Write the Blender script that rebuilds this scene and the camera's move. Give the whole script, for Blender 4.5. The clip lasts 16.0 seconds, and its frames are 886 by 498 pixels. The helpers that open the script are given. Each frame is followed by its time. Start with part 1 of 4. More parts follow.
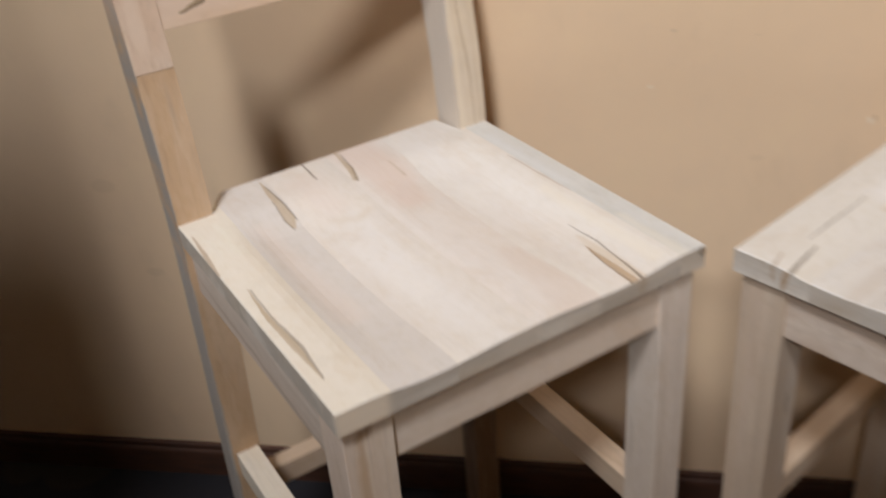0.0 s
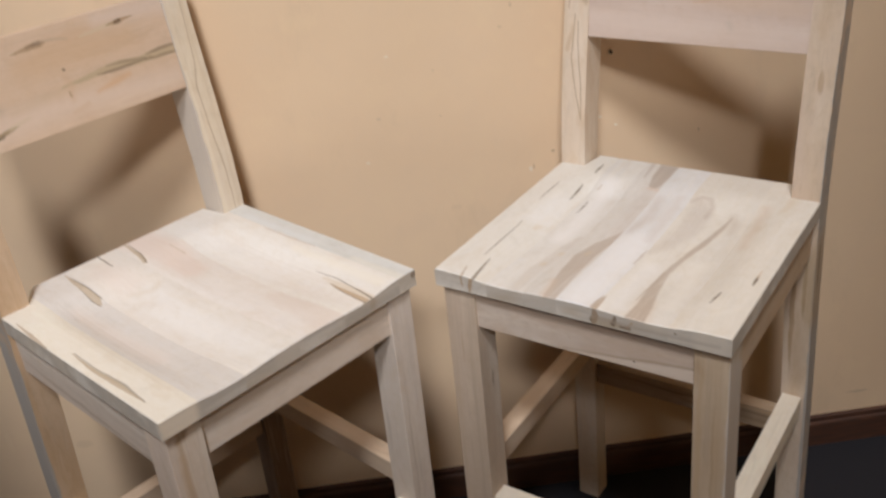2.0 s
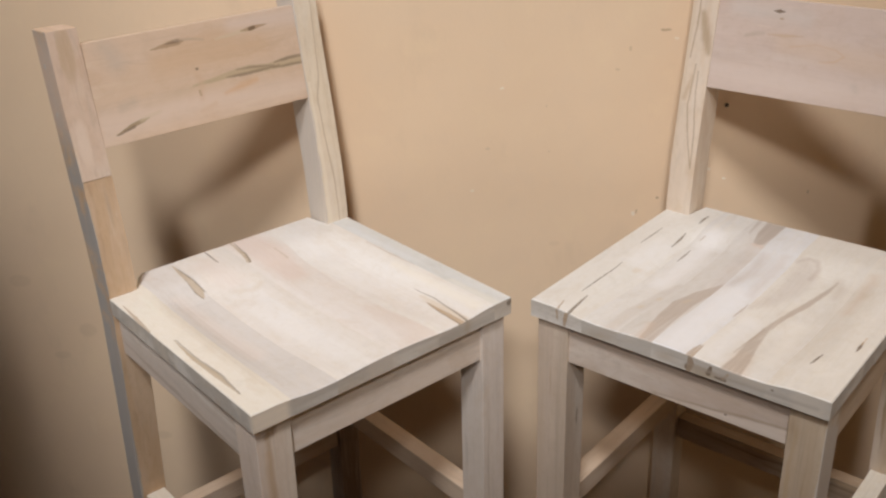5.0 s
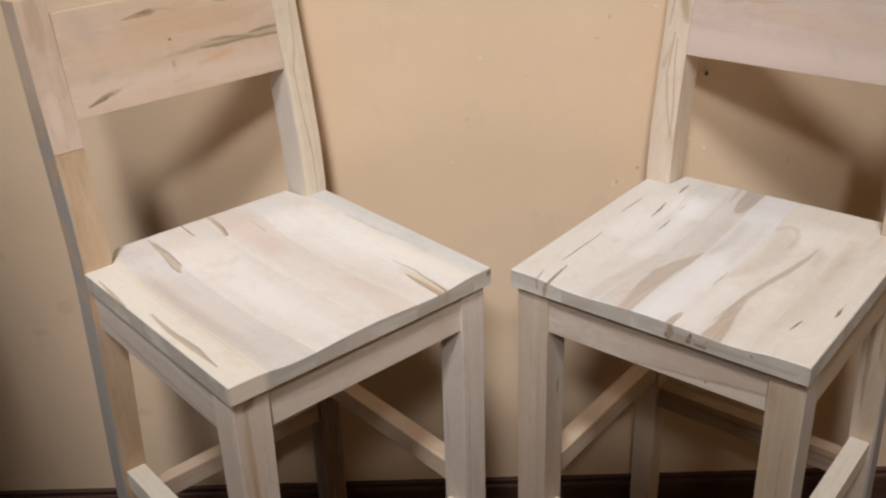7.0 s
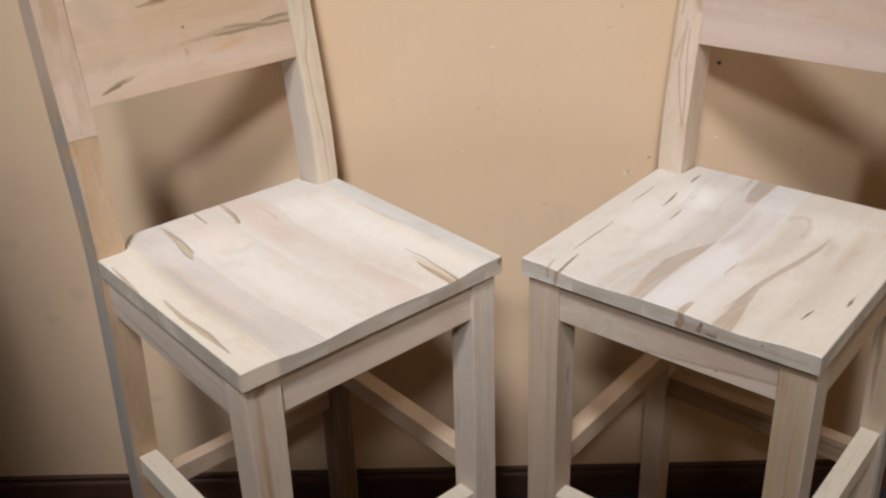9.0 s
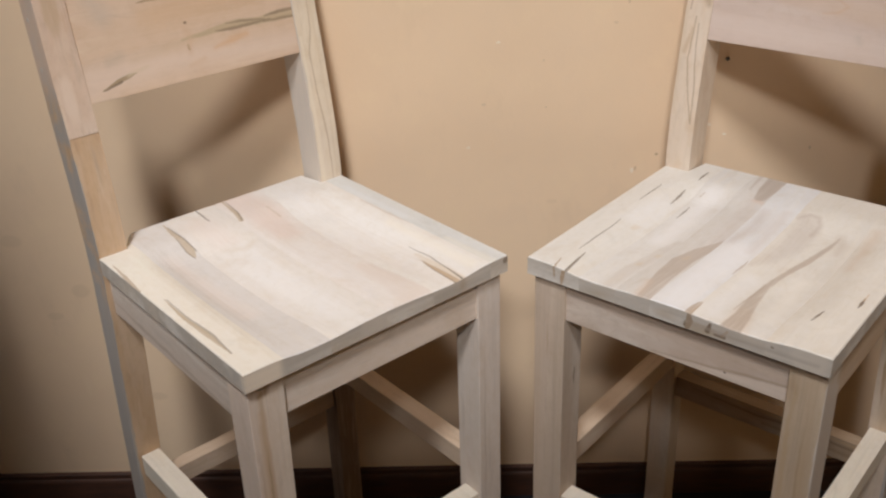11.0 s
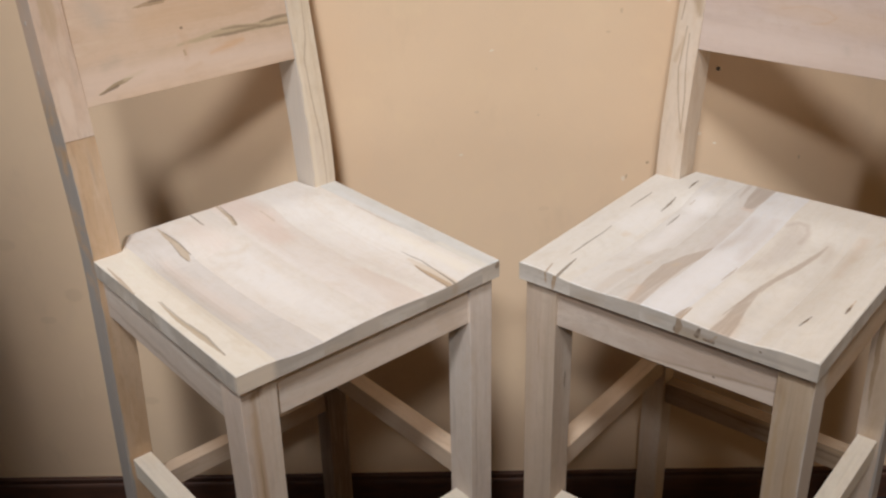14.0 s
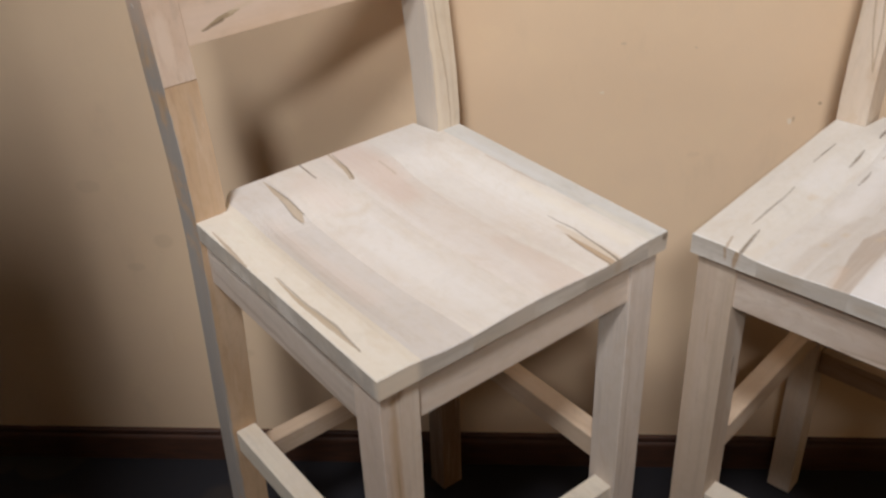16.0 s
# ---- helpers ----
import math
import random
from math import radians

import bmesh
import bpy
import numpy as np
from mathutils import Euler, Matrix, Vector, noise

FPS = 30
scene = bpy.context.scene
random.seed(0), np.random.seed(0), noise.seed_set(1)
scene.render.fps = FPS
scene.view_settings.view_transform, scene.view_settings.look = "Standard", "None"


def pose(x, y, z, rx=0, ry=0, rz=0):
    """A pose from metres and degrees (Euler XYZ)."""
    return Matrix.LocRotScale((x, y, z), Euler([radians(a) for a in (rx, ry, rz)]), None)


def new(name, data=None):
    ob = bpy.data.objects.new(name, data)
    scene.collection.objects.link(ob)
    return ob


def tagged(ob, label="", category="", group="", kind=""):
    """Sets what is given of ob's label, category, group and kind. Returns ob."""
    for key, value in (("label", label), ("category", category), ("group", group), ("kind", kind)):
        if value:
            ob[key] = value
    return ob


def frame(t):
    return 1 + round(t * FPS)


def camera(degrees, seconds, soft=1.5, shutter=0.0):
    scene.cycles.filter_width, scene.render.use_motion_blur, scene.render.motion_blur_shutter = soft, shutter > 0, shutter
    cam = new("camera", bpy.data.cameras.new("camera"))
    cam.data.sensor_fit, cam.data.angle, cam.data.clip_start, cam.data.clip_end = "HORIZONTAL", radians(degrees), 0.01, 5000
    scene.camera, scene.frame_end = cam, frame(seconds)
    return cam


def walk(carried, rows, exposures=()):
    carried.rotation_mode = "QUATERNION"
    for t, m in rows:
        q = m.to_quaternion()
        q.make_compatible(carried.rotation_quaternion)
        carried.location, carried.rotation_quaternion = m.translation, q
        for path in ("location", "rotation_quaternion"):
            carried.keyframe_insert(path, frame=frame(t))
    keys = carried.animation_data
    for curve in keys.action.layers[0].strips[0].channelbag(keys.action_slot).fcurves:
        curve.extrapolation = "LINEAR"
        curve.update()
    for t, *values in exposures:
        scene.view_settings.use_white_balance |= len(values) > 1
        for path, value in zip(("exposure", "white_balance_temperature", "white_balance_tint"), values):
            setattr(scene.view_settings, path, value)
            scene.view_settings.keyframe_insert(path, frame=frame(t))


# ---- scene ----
cam = camera(48.97, 16.0, soft=2.3, shutter=0.55)
# seconds, place in metres, turn in degrees
PATH = [
    (0.0, -0.0883, -1.2558, 1.3350, 57.83, 4.51, 9.28),
    (0.2, -0.1261, -1.3284, 1.3592, 56.85, 2.54, 4.61),
    (0.5, -0.1461, -1.3935, 1.3718, 57.04, -2.40, -1.37),
    (0.6, -0.1528, -1.4037, 1.3726, 57.80, -4.12, -2.99),
    (0.8, -0.1396, -1.4291, 1.4155, 58.23, -3.66, -3.62),
    (1.0, -0.1168, -1.4734, 1.4295, 60.64, -2.48, -4.62),
    (1.2, -0.0841, -1.5075, 1.4400, 61.29, -0.61, -4.79),
    (1.3, -0.0640, -1.5190, 1.4480, 61.30, 0.30, -4.30),
    (1.5, -0.0351, -1.5490, 1.4432, 62.70, 0.83, -5.73),
    (1.7, -0.0282, -1.5830, 1.4506, 61.03, 4.16, -6.98),
    (1.8, -0.0200, -1.5840, 1.4600, 60.45, 4.87, -6.25),
    (2.0, -0.0240, -1.5963, 1.4643, 61.70, 5.35, -6.06),
    (2.1, -0.0339, -1.5948, 1.4650, 62.21, 5.61, -6.02),
    (2.3, -0.0478, -1.6027, 1.4735, 63.84, 5.46, -5.18),
    (2.5, -0.0596, -1.6165, 1.4690, 65.24, 5.00, -3.41),
    (2.8, -0.0685, -1.6286, 1.4646, 65.43, 3.54, -0.74),
    (3.0, -0.0657, -1.6385, 1.4690, 65.29, 2.63, 0.67),
    (3.2, -0.0564, -1.6413, 1.4702, 64.92, 2.40, 0.89),
    (5.3, -0.0639, -1.6145, 1.4478, 64.41, 1.54, 0.86),
    (5.5, -0.0611, -1.6186, 1.4449, 64.24, 1.62, 1.21),
    (6.0, -0.0545, -1.6191, 1.4409, 63.76, 1.76, 0.53),
    (6.5, -0.0542, -1.6118, 1.4394, 63.20, 1.91, -0.29),
    (7.0, -0.0553, -1.6107, 1.4376, 63.26, 1.76, -0.32),
    (7.5, -0.0545, -1.6118, 1.4388, 63.20, 1.55, -0.55),
    (8.0, -0.0578, -1.6157, 1.4369, 63.10, 1.73, -0.46),
    (8.5, -0.0569, -1.6173, 1.4362, 62.92, 1.75, 0.10),
    (11.0, -0.0583, -1.5970, 1.4348, 62.36, 1.85, 0.58),
    (11.5, -0.0612, -1.6065, 1.4350, 62.60, 1.74, 0.57),
    (12.0, -0.0597, -1.6082, 1.4346, 62.63, 1.61, 0.63),
    (12.5, -0.0605, -1.6086, 1.4386, 62.89, 1.16, 0.82),
    (13.0, -0.0590, -1.6069, 1.4337, 62.98, 1.19, 0.82),
    (13.5, -0.0576, -1.6087, 1.4326, 63.02, 1.24, 0.56),
    (14.0, -0.0591, -1.6117, 1.4323, 63.01, 1.30, 0.33),
    (14.5, -0.0585, -1.6124, 1.4312, 63.02, 1.28, 0.43),
    (15.0, -0.0528, -1.6027, 1.4282, 62.44, 1.73, 0.33),
    (15.2, -0.0631, -1.5918, 1.4340, 61.85, 2.93, 0.71),
    (15.3, -0.0653, -1.5841, 1.4327, 61.76, 3.78, 1.71),
    (15.5, -0.0720, -1.5423, 1.4280, 60.38, 6.11, 3.98),
    (15.7, -0.1086, -1.4759, 1.4183, 59.48, 4.61, 3.21),
    (15.8, -0.1330, -1.4420, 1.4140, 59.25, 3.87, 3.05),
    (15.9, -0.1690, -1.4110, 1.4200, 56.90, 2.60, 3.75),
    (16.0, -0.1881, -1.3946, 1.4177, 57.07, 2.16, 3.49),
]
walk(cam, [(row[0], pose(*row[1:])) for row in PATH],
     exposures=[(0.0, -0.10), (0.8, 0.0), (15.2, 0.0), (15.8, -0.12), (16.0, -0.13)])

# ---- light ----
world = bpy.data.worlds.new("room_dark")
world.use_nodes = True
world.node_tree.nodes["Background"].inputs[0].default_value = (0.9, 0.85, 0.8, 1)
world.node_tree.nodes["Background"].inputs[1].default_value = 0.0
scene.world = world
scene.view_settings.exposure = 0.0


def ceiling_lamp(name, place, watts, size, colour):
    data = bpy.data.lights.new(name, "AREA")
    data.shape, data.size, data.energy, data.color = "DISK", size, watts, colour
    ob = new(name, data)
    ob.location = place
    return ob


ceiling_lamp("ceiling_lamp", (-0.65, -3.9, 6.2), 315, 1.2, (0.954, 0.970, 1.030))
ceiling_lamp("ceiling_lamp", (-0.55, -6.4, 5.6), 385, 1.15, (0.964, 0.970, 1.014))


# ---- materials ----
class Nodes:
    """A material and short ways to add nodes to it."""

    def __init__(self, name):
        self.mat = bpy.data.materials.new(name)
        self.mat.use_nodes = True
        self.tree = self.mat.node_tree
        self.bsdf = self.tree.nodes["Principled BSDF"]
        self.coord = self.add("ShaderNodeTexCoord").outputs["Object"]

    def add(self, kind, **values):
        n = self.tree.nodes.new(kind)
        for k, v in values.items():
            n.inputs[k].default_value = v
        return n

    def link(self, a, b):
        self.tree.links.new(a, b)

    def scaled(self, vec, scale, loc=(0, 0, 0), rot=(0, 0, 0), kind="POINT"):
        n = self.add("ShaderNodeMapping")
        n.vector_type = kind
        if kind == "POINT" or kind == "TEXTURE":
            n.inputs["Location"].default_value = loc
        n.inputs["Rotation"].default_value = [radians(a) for a in rot]
        n.inputs["Scale"].default_value = scale
        self.link(vec, n.inputs["Vector"])
        return n.outputs[0]

    def noise(self, vec, scale, detail=4.0, rough=0.55, warp=0.0):
        n = self.add("ShaderNodeTexNoise", Scale=scale, Detail=detail, Roughness=rough, Distortion=warp)
        self.link(vec, n.inputs["Vector"])
        return n

    def remap(self, value, a, b, c=0.0, d=1.0, smooth=True):
        n = self.add("ShaderNodeMapRange")
        n.interpolation_type = "SMOOTHSTEP" if smooth else "LINEAR"
        self.link(value, n.inputs[0])
        for i, x in enumerate((a, b, c, d)):
            n.inputs[i + 1].default_value = x
        return n.outputs[0]

    def math(self, op, a, b):
        n = self.add("ShaderNodeMath")
        n.operation = op
        for i, x in enumerate((a, b)):
            if isinstance(x, (int, float)):
                n.inputs[i].default_value = x
            else:
                self.link(x, n.inputs[i])
        return n.outputs[0]

    def mix(self, fac, a, b, mode="MIX"):
        n = self.add("ShaderNodeMix")
        n.data_type, n.blend_type = "RGBA", mode
        for socket, x in ((n.inputs[0], fac), (n.inputs[6], a), (n.inputs[7], b)):
            if isinstance(x, (int, float)):
                socket.default_value = x
            elif isinstance(x, tuple):
                socket.default_value = (*x, 1)
            else:
                self.link(x, socket)
        return n.outputs[2]

    def warped(self, vec, scale, amount):
        n = self.noise(vec, scale, 2.0)
        a = self.add("ShaderNodeVectorMath")
        a.operation = "MULTIPLY_ADD"
        self.link(n.outputs["Color"], a.inputs[0])
        a.inputs[1].default_value = (amount, amount, amount)
        self.link(vec, a.inputs[2])
        b = self.add("ShaderNodeVectorMath")
        b.operation = "SUBTRACT"
        self.link(a.outputs[0], b.inputs[0])
        b.inputs[1].default_value = (amount / 2, amount / 2, amount / 2)
        return b.outputs[0]

    def spot(self, vec, place, radii, rot=(0, 0, 0), soft=0.6):
        """One where vec lies in an ellipsoid, falling to nothing at its edge."""
        v = self.scaled(vec, radii, place, rot, "TEXTURE")
        n = self.add("ShaderNodeVectorMath")
        n.operation = "LENGTH"
        self.link(v, n.inputs[0])
        return self.remap(n.outputs["Value"], 1.0, soft)

    def flat(self, vec, axes):
        """Two of the three coordinates as a plane vector."""
        a, b = self.add("ShaderNodeSeparateXYZ"), self.add("ShaderNodeCombineXYZ")
        self.link(vec, a.inputs[0])
        for i, k in enumerate(axes):
            self.link(a.outputs[k.upper()], b.inputs[i])
        return b.outputs[0]

    def stroke(self, plane, points, soft):
        """One inside a bent band through points of (u, v, half width), nothing past its soft edge."""
        nearest = None
        for (u0, v0, w0), (u1, v1, w1) in zip(points[:-1], points[1:]):
            length = math.hypot(u1 - u0, v1 - v0)
            own = self.add("ShaderNodeSeparateXYZ")
            turn = math.degrees(math.atan2(v1 - v0, u1 - u0))
            self.link(self.scaled(plane, (length, 1, 1), (u0, v0, 0), (0, 0, turn), "TEXTURE"), own.inputs[0])
            held = self.add("ShaderNodeClamp")
            self.link(own.outputs[0], held.inputs[0])
            past = self.math("MULTIPLY", self.math("SUBTRACT", own.outputs[0], held.outputs[0]), length)
            gap = self.add("ShaderNodeCombineXYZ")
            self.link(past, gap.inputs[0])
            self.link(own.outputs[1], gap.inputs[1])
            away = self.add("ShaderNodeVectorMath")
            away.operation = "LENGTH"
            self.link(gap.outputs[0], away.inputs[0])
            d = self.math("SUBTRACT", away.outputs["Value"], self.remap(held.outputs[0], 0.0, 1.0, w0, w1, False))
            nearest = d if nearest is None else self.math("MINIMUM", nearest, d)
        return self.remap(nearest, soft, -soft)

    def bump(self, height, strength, distance):
        n = self.add("ShaderNodeBump", Strength=strength, Distance=distance)
        self.link(height, n.inputs["Height"])
        self.link(n.outputs[0], self.bsdf.inputs["Normal"])


PALE, CREAM, ROSE, GREY = (0.715, 0.655, 0.58), (0.775, 0.715, 0.605), (0.645, 0.53, 0.465), (0.60, 0.545, 0.505)
DARK, BROWN, BAND = (0.15, 0.10, 0.06), (0.38, 0.265, 0.165), (0.43, 0.345, 0.27)


def maple(name, tone, grain="y", streaks=(), tint=ROSE, tint_amount=0.55, dust=0.46, streaky=0.40, wash=(1.04, 1.0, 0.95)):
    """Raw sanded maple: fibres along one axis, broad tone changes, and marks, beetle streaks with some painted shade
    and sheen: (place, radii, turn, colour, strength).
    """
    w = Nodes(name)
    along = {"x": (1, 9, 9), "y": (9, 1, 9), "z": (9, 9, 1)}[grain]
    own = w.add("ShaderNodeObjectInfo").outputs["Random"]
    shift = w.add("ShaderNodeVectorMath")
    shift.operation = "MULTIPLY_ADD"
    w.link(own, shift.inputs[0])
    shift.inputs[1].default_value = (7.3, 5.1, 3.7)
    w.link(w.coord, shift.inputs[2])
    base = shift.outputs[0]
    broad = w.noise(w.scaled(base, along), 1.3, 3.0, 0.55, 0.6)
    figure = w.noise(w.scaled(base, tuple(a * 2.4 for a in along)), 2.1, 4.0, 0.6, 1.2)
    fibre = w.noise(w.scaled(base, tuple(a * (28 if a > 1 else 6) for a in along)), 1.0, 3.0, 0.7)
    colour = w.mix(w.math("MULTIPLY", w.remap(broad.outputs["Fac"], 0.42, 0.66), tint_amount), tone, tint)
    colour = w.mix(w.math("MULTIPLY", w.remap(figure.outputs["Fac"], 0.54, 0.70), streaky), colour, tuple(c * 0.72 for c in tone))
    colour = w.mix(w.math("MULTIPLY", w.remap(figure.outputs["Fac"], 0.44, 0.28), 0.22), colour, (0.78, 0.70, 0.57))
    colour = w.mix(w.math("MULTIPLY", w.remap(fibre.outputs["Fac"], 0.48, 0.74), streaky * 0.6), colour, tuple(c * 0.62 for c in tone))
    dusty = w.noise(w.scaled(base, tuple(a * 0.5 for a in along)), 3.4, 4.0, 0.6, 0.8)
    colour = w.mix(w.math("MULTIPLY", w.remap(dusty.outputs["Fac"], 0.48, 0.68), dust), colour, (0.80, 0.775, 0.725))
    mottle = w.noise(base, 34.0, 4.0, 0.65)
    colour = w.mix(w.math("MULTIPLY", w.remap(mottle.outputs["Fac"], 0.52, 0.72), 0.20), colour, tuple(c * 0.78 for c in tone))
    cloud = w.noise(w.scaled(base, tuple(1 + (a - 1) * 0.16 for a in along)), 11.0, 5.0, 0.62, 0.5)
    colour = w.mix(w.math("MULTIPLY", w.remap(cloud.outputs["Fac"], 0.53, 0.70), 0.30), colour, (tone[0] * 0.84, tone[1] * 0.75, tone[2] * 0.64))
    colour = w.mix(w.math("MULTIPLY", w.remap(cloud.outputs["Fac"], 0.46, 0.30), 0.30), colour, tuple(min(0.82, c * 1.13) for c in tone))
    sanding = w.noise(w.scaled(base, tuple(1 + (a - 1) * 0.08 for a in along)), 62.0, 5.0, 0.68, 0.4)
    colour = w.mix(w.math("MULTIPLY", w.remap(sanding.outputs["Fac"], 0.50, 0.66), 0.32), colour, tuple(c * k for c, k in zip(tone, (0.90, 0.87, 0.80))))
    colour = w.mix(w.math("MULTIPLY", w.remap(sanding.outputs["Fac"], 0.48, 0.34), 0.32), colour, tuple(min(0.83, c * k) for c, k in zip(tone, (1.05, 1.07, 1.13))))
    wavy = w.warped(w.coord, 30.0, 0.007)
    inked = w.warped(w.warped(w.coord, 38.0, 0.0026), 260.0, 0.0014)
    planes = {}
    for mark in streaks:
        if mark[0] == "stroke":
            axes, points, soft, shade, strength = mark[1:]
            if axes not in planes:
                planes[axes] = w.flat(inked, axes)
            m = w.stroke(planes[axes], points, soft)
        else:
            place, radii, turn, shade, strength = mark
            m = w.spot(wavy, place, radii, turn, 0.55 if strength > 0.55 else 0.0)
        m = w.math("MULTIPLY", m, w.remap(fibre.outputs["Fac"], 0.2, 0.55, 0.62 * strength, strength))
        colour = w.mix(m, colour, shade)
    colour = w.mix(1.0, colour, wash, "MULTIPLY")
    w.link(colour, w.bsdf.inputs["Base Color"])
    w.link(w.remap(fibre.outputs["Fac"], 0.3, 0.7, 0.50, 0.66), w.bsdf.inputs["Roughness"])
    w.bsdf.inputs["Specular IOR Level"].default_value = 0.35
    w.bump(fibre.outputs["Fac"], 0.10, 0.0006)
    return w.mat


def wall_paint(name, chips=()):
    w = Nodes(name)
    broad = w.noise(w.coord, 2.2, 4.0)
    fine = w.noise(w.coord, 160.0, 3.0, 0.6)
    roll = w.noise(w.coord, 38.0, 3.0)
    colour = w.mix(w.remap(broad.outputs["Fac"], 0.35, 0.7), (0.782, 0.587, 0.394), (0.752, 0.557, 0.370))
    scuff = w.noise(w.scaled(w.coord, (2.0, 2.0, 0.8)), 5.0, 5.0, 0.7)
    colour = w.mix(w.math("MULTIPLY", w.remap(scuff.outputs["Fac"], 0.54, 0.76), 0.26), colour, (0.58, 0.44, 0.30))
    patch = w.noise(w.coord, 13.0, 4.0, 0.6)
    colour = w.mix(w.math("MULTIPLY", w.remap(patch.outputs["Fac"], 0.5, 0.68), 0.35), colour, (0.745, 0.560, 0.385))
    colour = w.mix(w.math("MULTIPLY", w.remap(patch.outputs["Fac"], 0.46, 0.3), 0.35), colour, (0.80, 0.61, 0.395))
    wavy = w.warped(w.coord, 90.0, 0.006)
    for place, radii, shade, strength in chips:
        colour = w.mix(w.math("MULTIPLY", w.spot(wavy, place, radii), strength), colour, shade)
    w.link(colour, w.bsdf.inputs["Base Color"])
    w.bsdf.inputs["Roughness"].default_value = 0.62
    w.bsdf.inputs["Specular IOR Level"].default_value = 0.3
    w.bump(w.math("ADD", fine.outputs["Fac"], w.math("MULTIPLY", roll.outputs["Fac"], 1.5)), 0.16, 0.0012)
    return w.mat


def plain(name, a, b, scale, rough, stretch=(1, 1, 1), bump=0.1, distance=0.001):
    w = Nodes(name)
    n = w.noise(w.scaled(w.coord, stretch), scale, 5.0, 0.65)
    w.link(w.mix(w.remap(n.outputs["Fac"], 0.3, 0.7), a, b), w.bsdf.inputs["Base Color"])
    w.link(w.remap(n.outputs["Fac"], 0.3, 0.7, rough, rough + 0.12), w.bsdf.inputs["Roughness"])
    w.bump(n.outputs["Fac"], bump, distance)
    return w.mat


def dark_carpet():
    """Near-black short-pile carpet with faint rounded brown figures."""
    w = Nodes("dark_carpet")
    cells = w.add("ShaderNodeTexVoronoi", Scale=5.2, Randomness=0.55)
    w.link(w.warped(w.coord, 4.0, 0.05), cells.inputs["Vector"])
    pile = w.noise(w.coord, 420.0, 2.0, 0.7)
    ring = w.math("MULTIPLY", w.remap(cells.outputs["Distance"], 0.42, 0.34), 0.8)
    colour = w.mix(ring, (0.027, 0.026, 0.030), (0.048, 0.040, 0.035))
    colour = w.mix(w.math("MULTIPLY", w.remap(pile.outputs["Fac"], 0.45, 0.7), 0.5), colour, (0.034, 0.031, 0.031))
    w.link(colour, w.bsdf.inputs["Base Color"])
    w.bsdf.inputs["Roughness"].default_value = 0.95
    w.bsdf.inputs["Specular IOR Level"].default_value = 0.1
    w.bump(pile.outputs["Fac"], 0.6, 0.003)
    return w.mat


PAINT = wall_paint("cream_wall_paint", ([((0.241, 0, 0.742), (0.004, 0.1, 0.007), (0.82, 0.74, 0.62), 0.6), ((0.246, 0, 0.746), (0.0025, 0.1, 0.005), (0.38, 0.26, 0.16), 0.5), ((0.282, 0, 0.772), (0.004, 0.1, 0.003), (0.30, 0.20, 0.12), 0.6), ((0.278, 0, 1.075), (0.012, 0.1, 0.0025), (0.36, 0.25, 0.15), 0.6), ((0.296, 0, 1.061), (0.006, 0.1, 0.003), (0.82, 0.74, 0.62), 0.5), ((0.22, 0, 1.045), (0.003, 0.1, 0.005), (0.46, 0.33, 0.2), 0.4), ((0.20, 0, 1.010), (0.005, 0.1, 0.003), (0.50, 0.36, 0.22), 0.35), ((0.37, 0, 0.825), (0.004, 0.1, 0.004), (0.82, 0.74, 0.62), 0.5)] +
        [((0.10, 0, 0.685), (0.012, 0.1, 0.006), (0.58, 0.43, 0.29), 0.2), ((-0.86, 0, 0.465), (0.02, 0.1, 0.010), (0.55, 0.41, 0.26), 0.25), ((-0.80, 0, 0.52), (0.022, 0.1, 0.018), (0.56, 0.41, 0.26), 0.28), ((-0.74, 0, 0.40), (0.012, 0.1, 0.02), (0.57, 0.42, 0.27), 0.28), ((-0.91, 0, 0.63), (0.026, 0.1, 0.016), (0.58, 0.43, 0.28), 0.25), ((-0.69, 0, 0.27), (0.02, 0.1, 0.012), (0.56, 0.41, 0.26), 0.3), ((-0.83, 0, 0.30), (0.008, 0.1, 0.03), (0.80, 0.62, 0.42), 0.3), ((0.0035, 0, 0.982), (0.005, 0.1, 0.002), (0.84, 0.78, 0.66), 0.6)] +
        [((-0.022, 0, 0.873), (0.005, 0.1, 0.003), (0.55, 0.42, 0.29), 0.45), ((-0.051, 0, 0.793), (0.005, 0.1, 0.003), (0.82, 0.75, 0.62), 0.5), ((0.080, 0, 0.949), (0.002, 0.1, 0.003), (0.55, 0.42, 0.28), 0.4), ((0.086, 0, 0.865), (0.002, 0.1, 0.002), (0.50, 0.38, 0.25), 0.5), ((0.398, 0, 0.807), (0.004, 0.1, 0.0025), (0.86, 0.80, 0.68), 0.7), ((0.551, 0, 0.777), (0.003, 0.1, 0.004), (0.42, 0.32, 0.2), 0.5), ((0.92, 0, 0.125), (0.03, 0.1, 0.004), (0.50, 0.37, 0.25), 0.5)]))
CARPET = dark_carpet()
TRIM = plain("dark_stained_wood", (0.050, 0.021, 0.012), (0.088, 0.036, 0.019), 14.0, 0.62, (1, 8, 8))
FRAME = plain("walnut_frame", (0.028, 0.013, 0.007), (0.06, 0.028, 0.014), 16.0, 0.4, (1, 8, 8))
MAT = plain("picture_paper", (0.55, 0.50, 0.42), (0.62, 0.56, 0.47), 7.0, 0.6)
# unseen walls and ceiling: colours picked to tint the light they bounce
OCHRE_PAINT = plain("ochre_wall_paint", (0.31, 0.215, 0.090), (0.35, 0.245, 0.105), 3.0, 0.6)
SLATE = plain("slate_wall_paint", (0.10, 0.12, 0.15), (0.12, 0.14, 0.17), 3.0, 0.6)
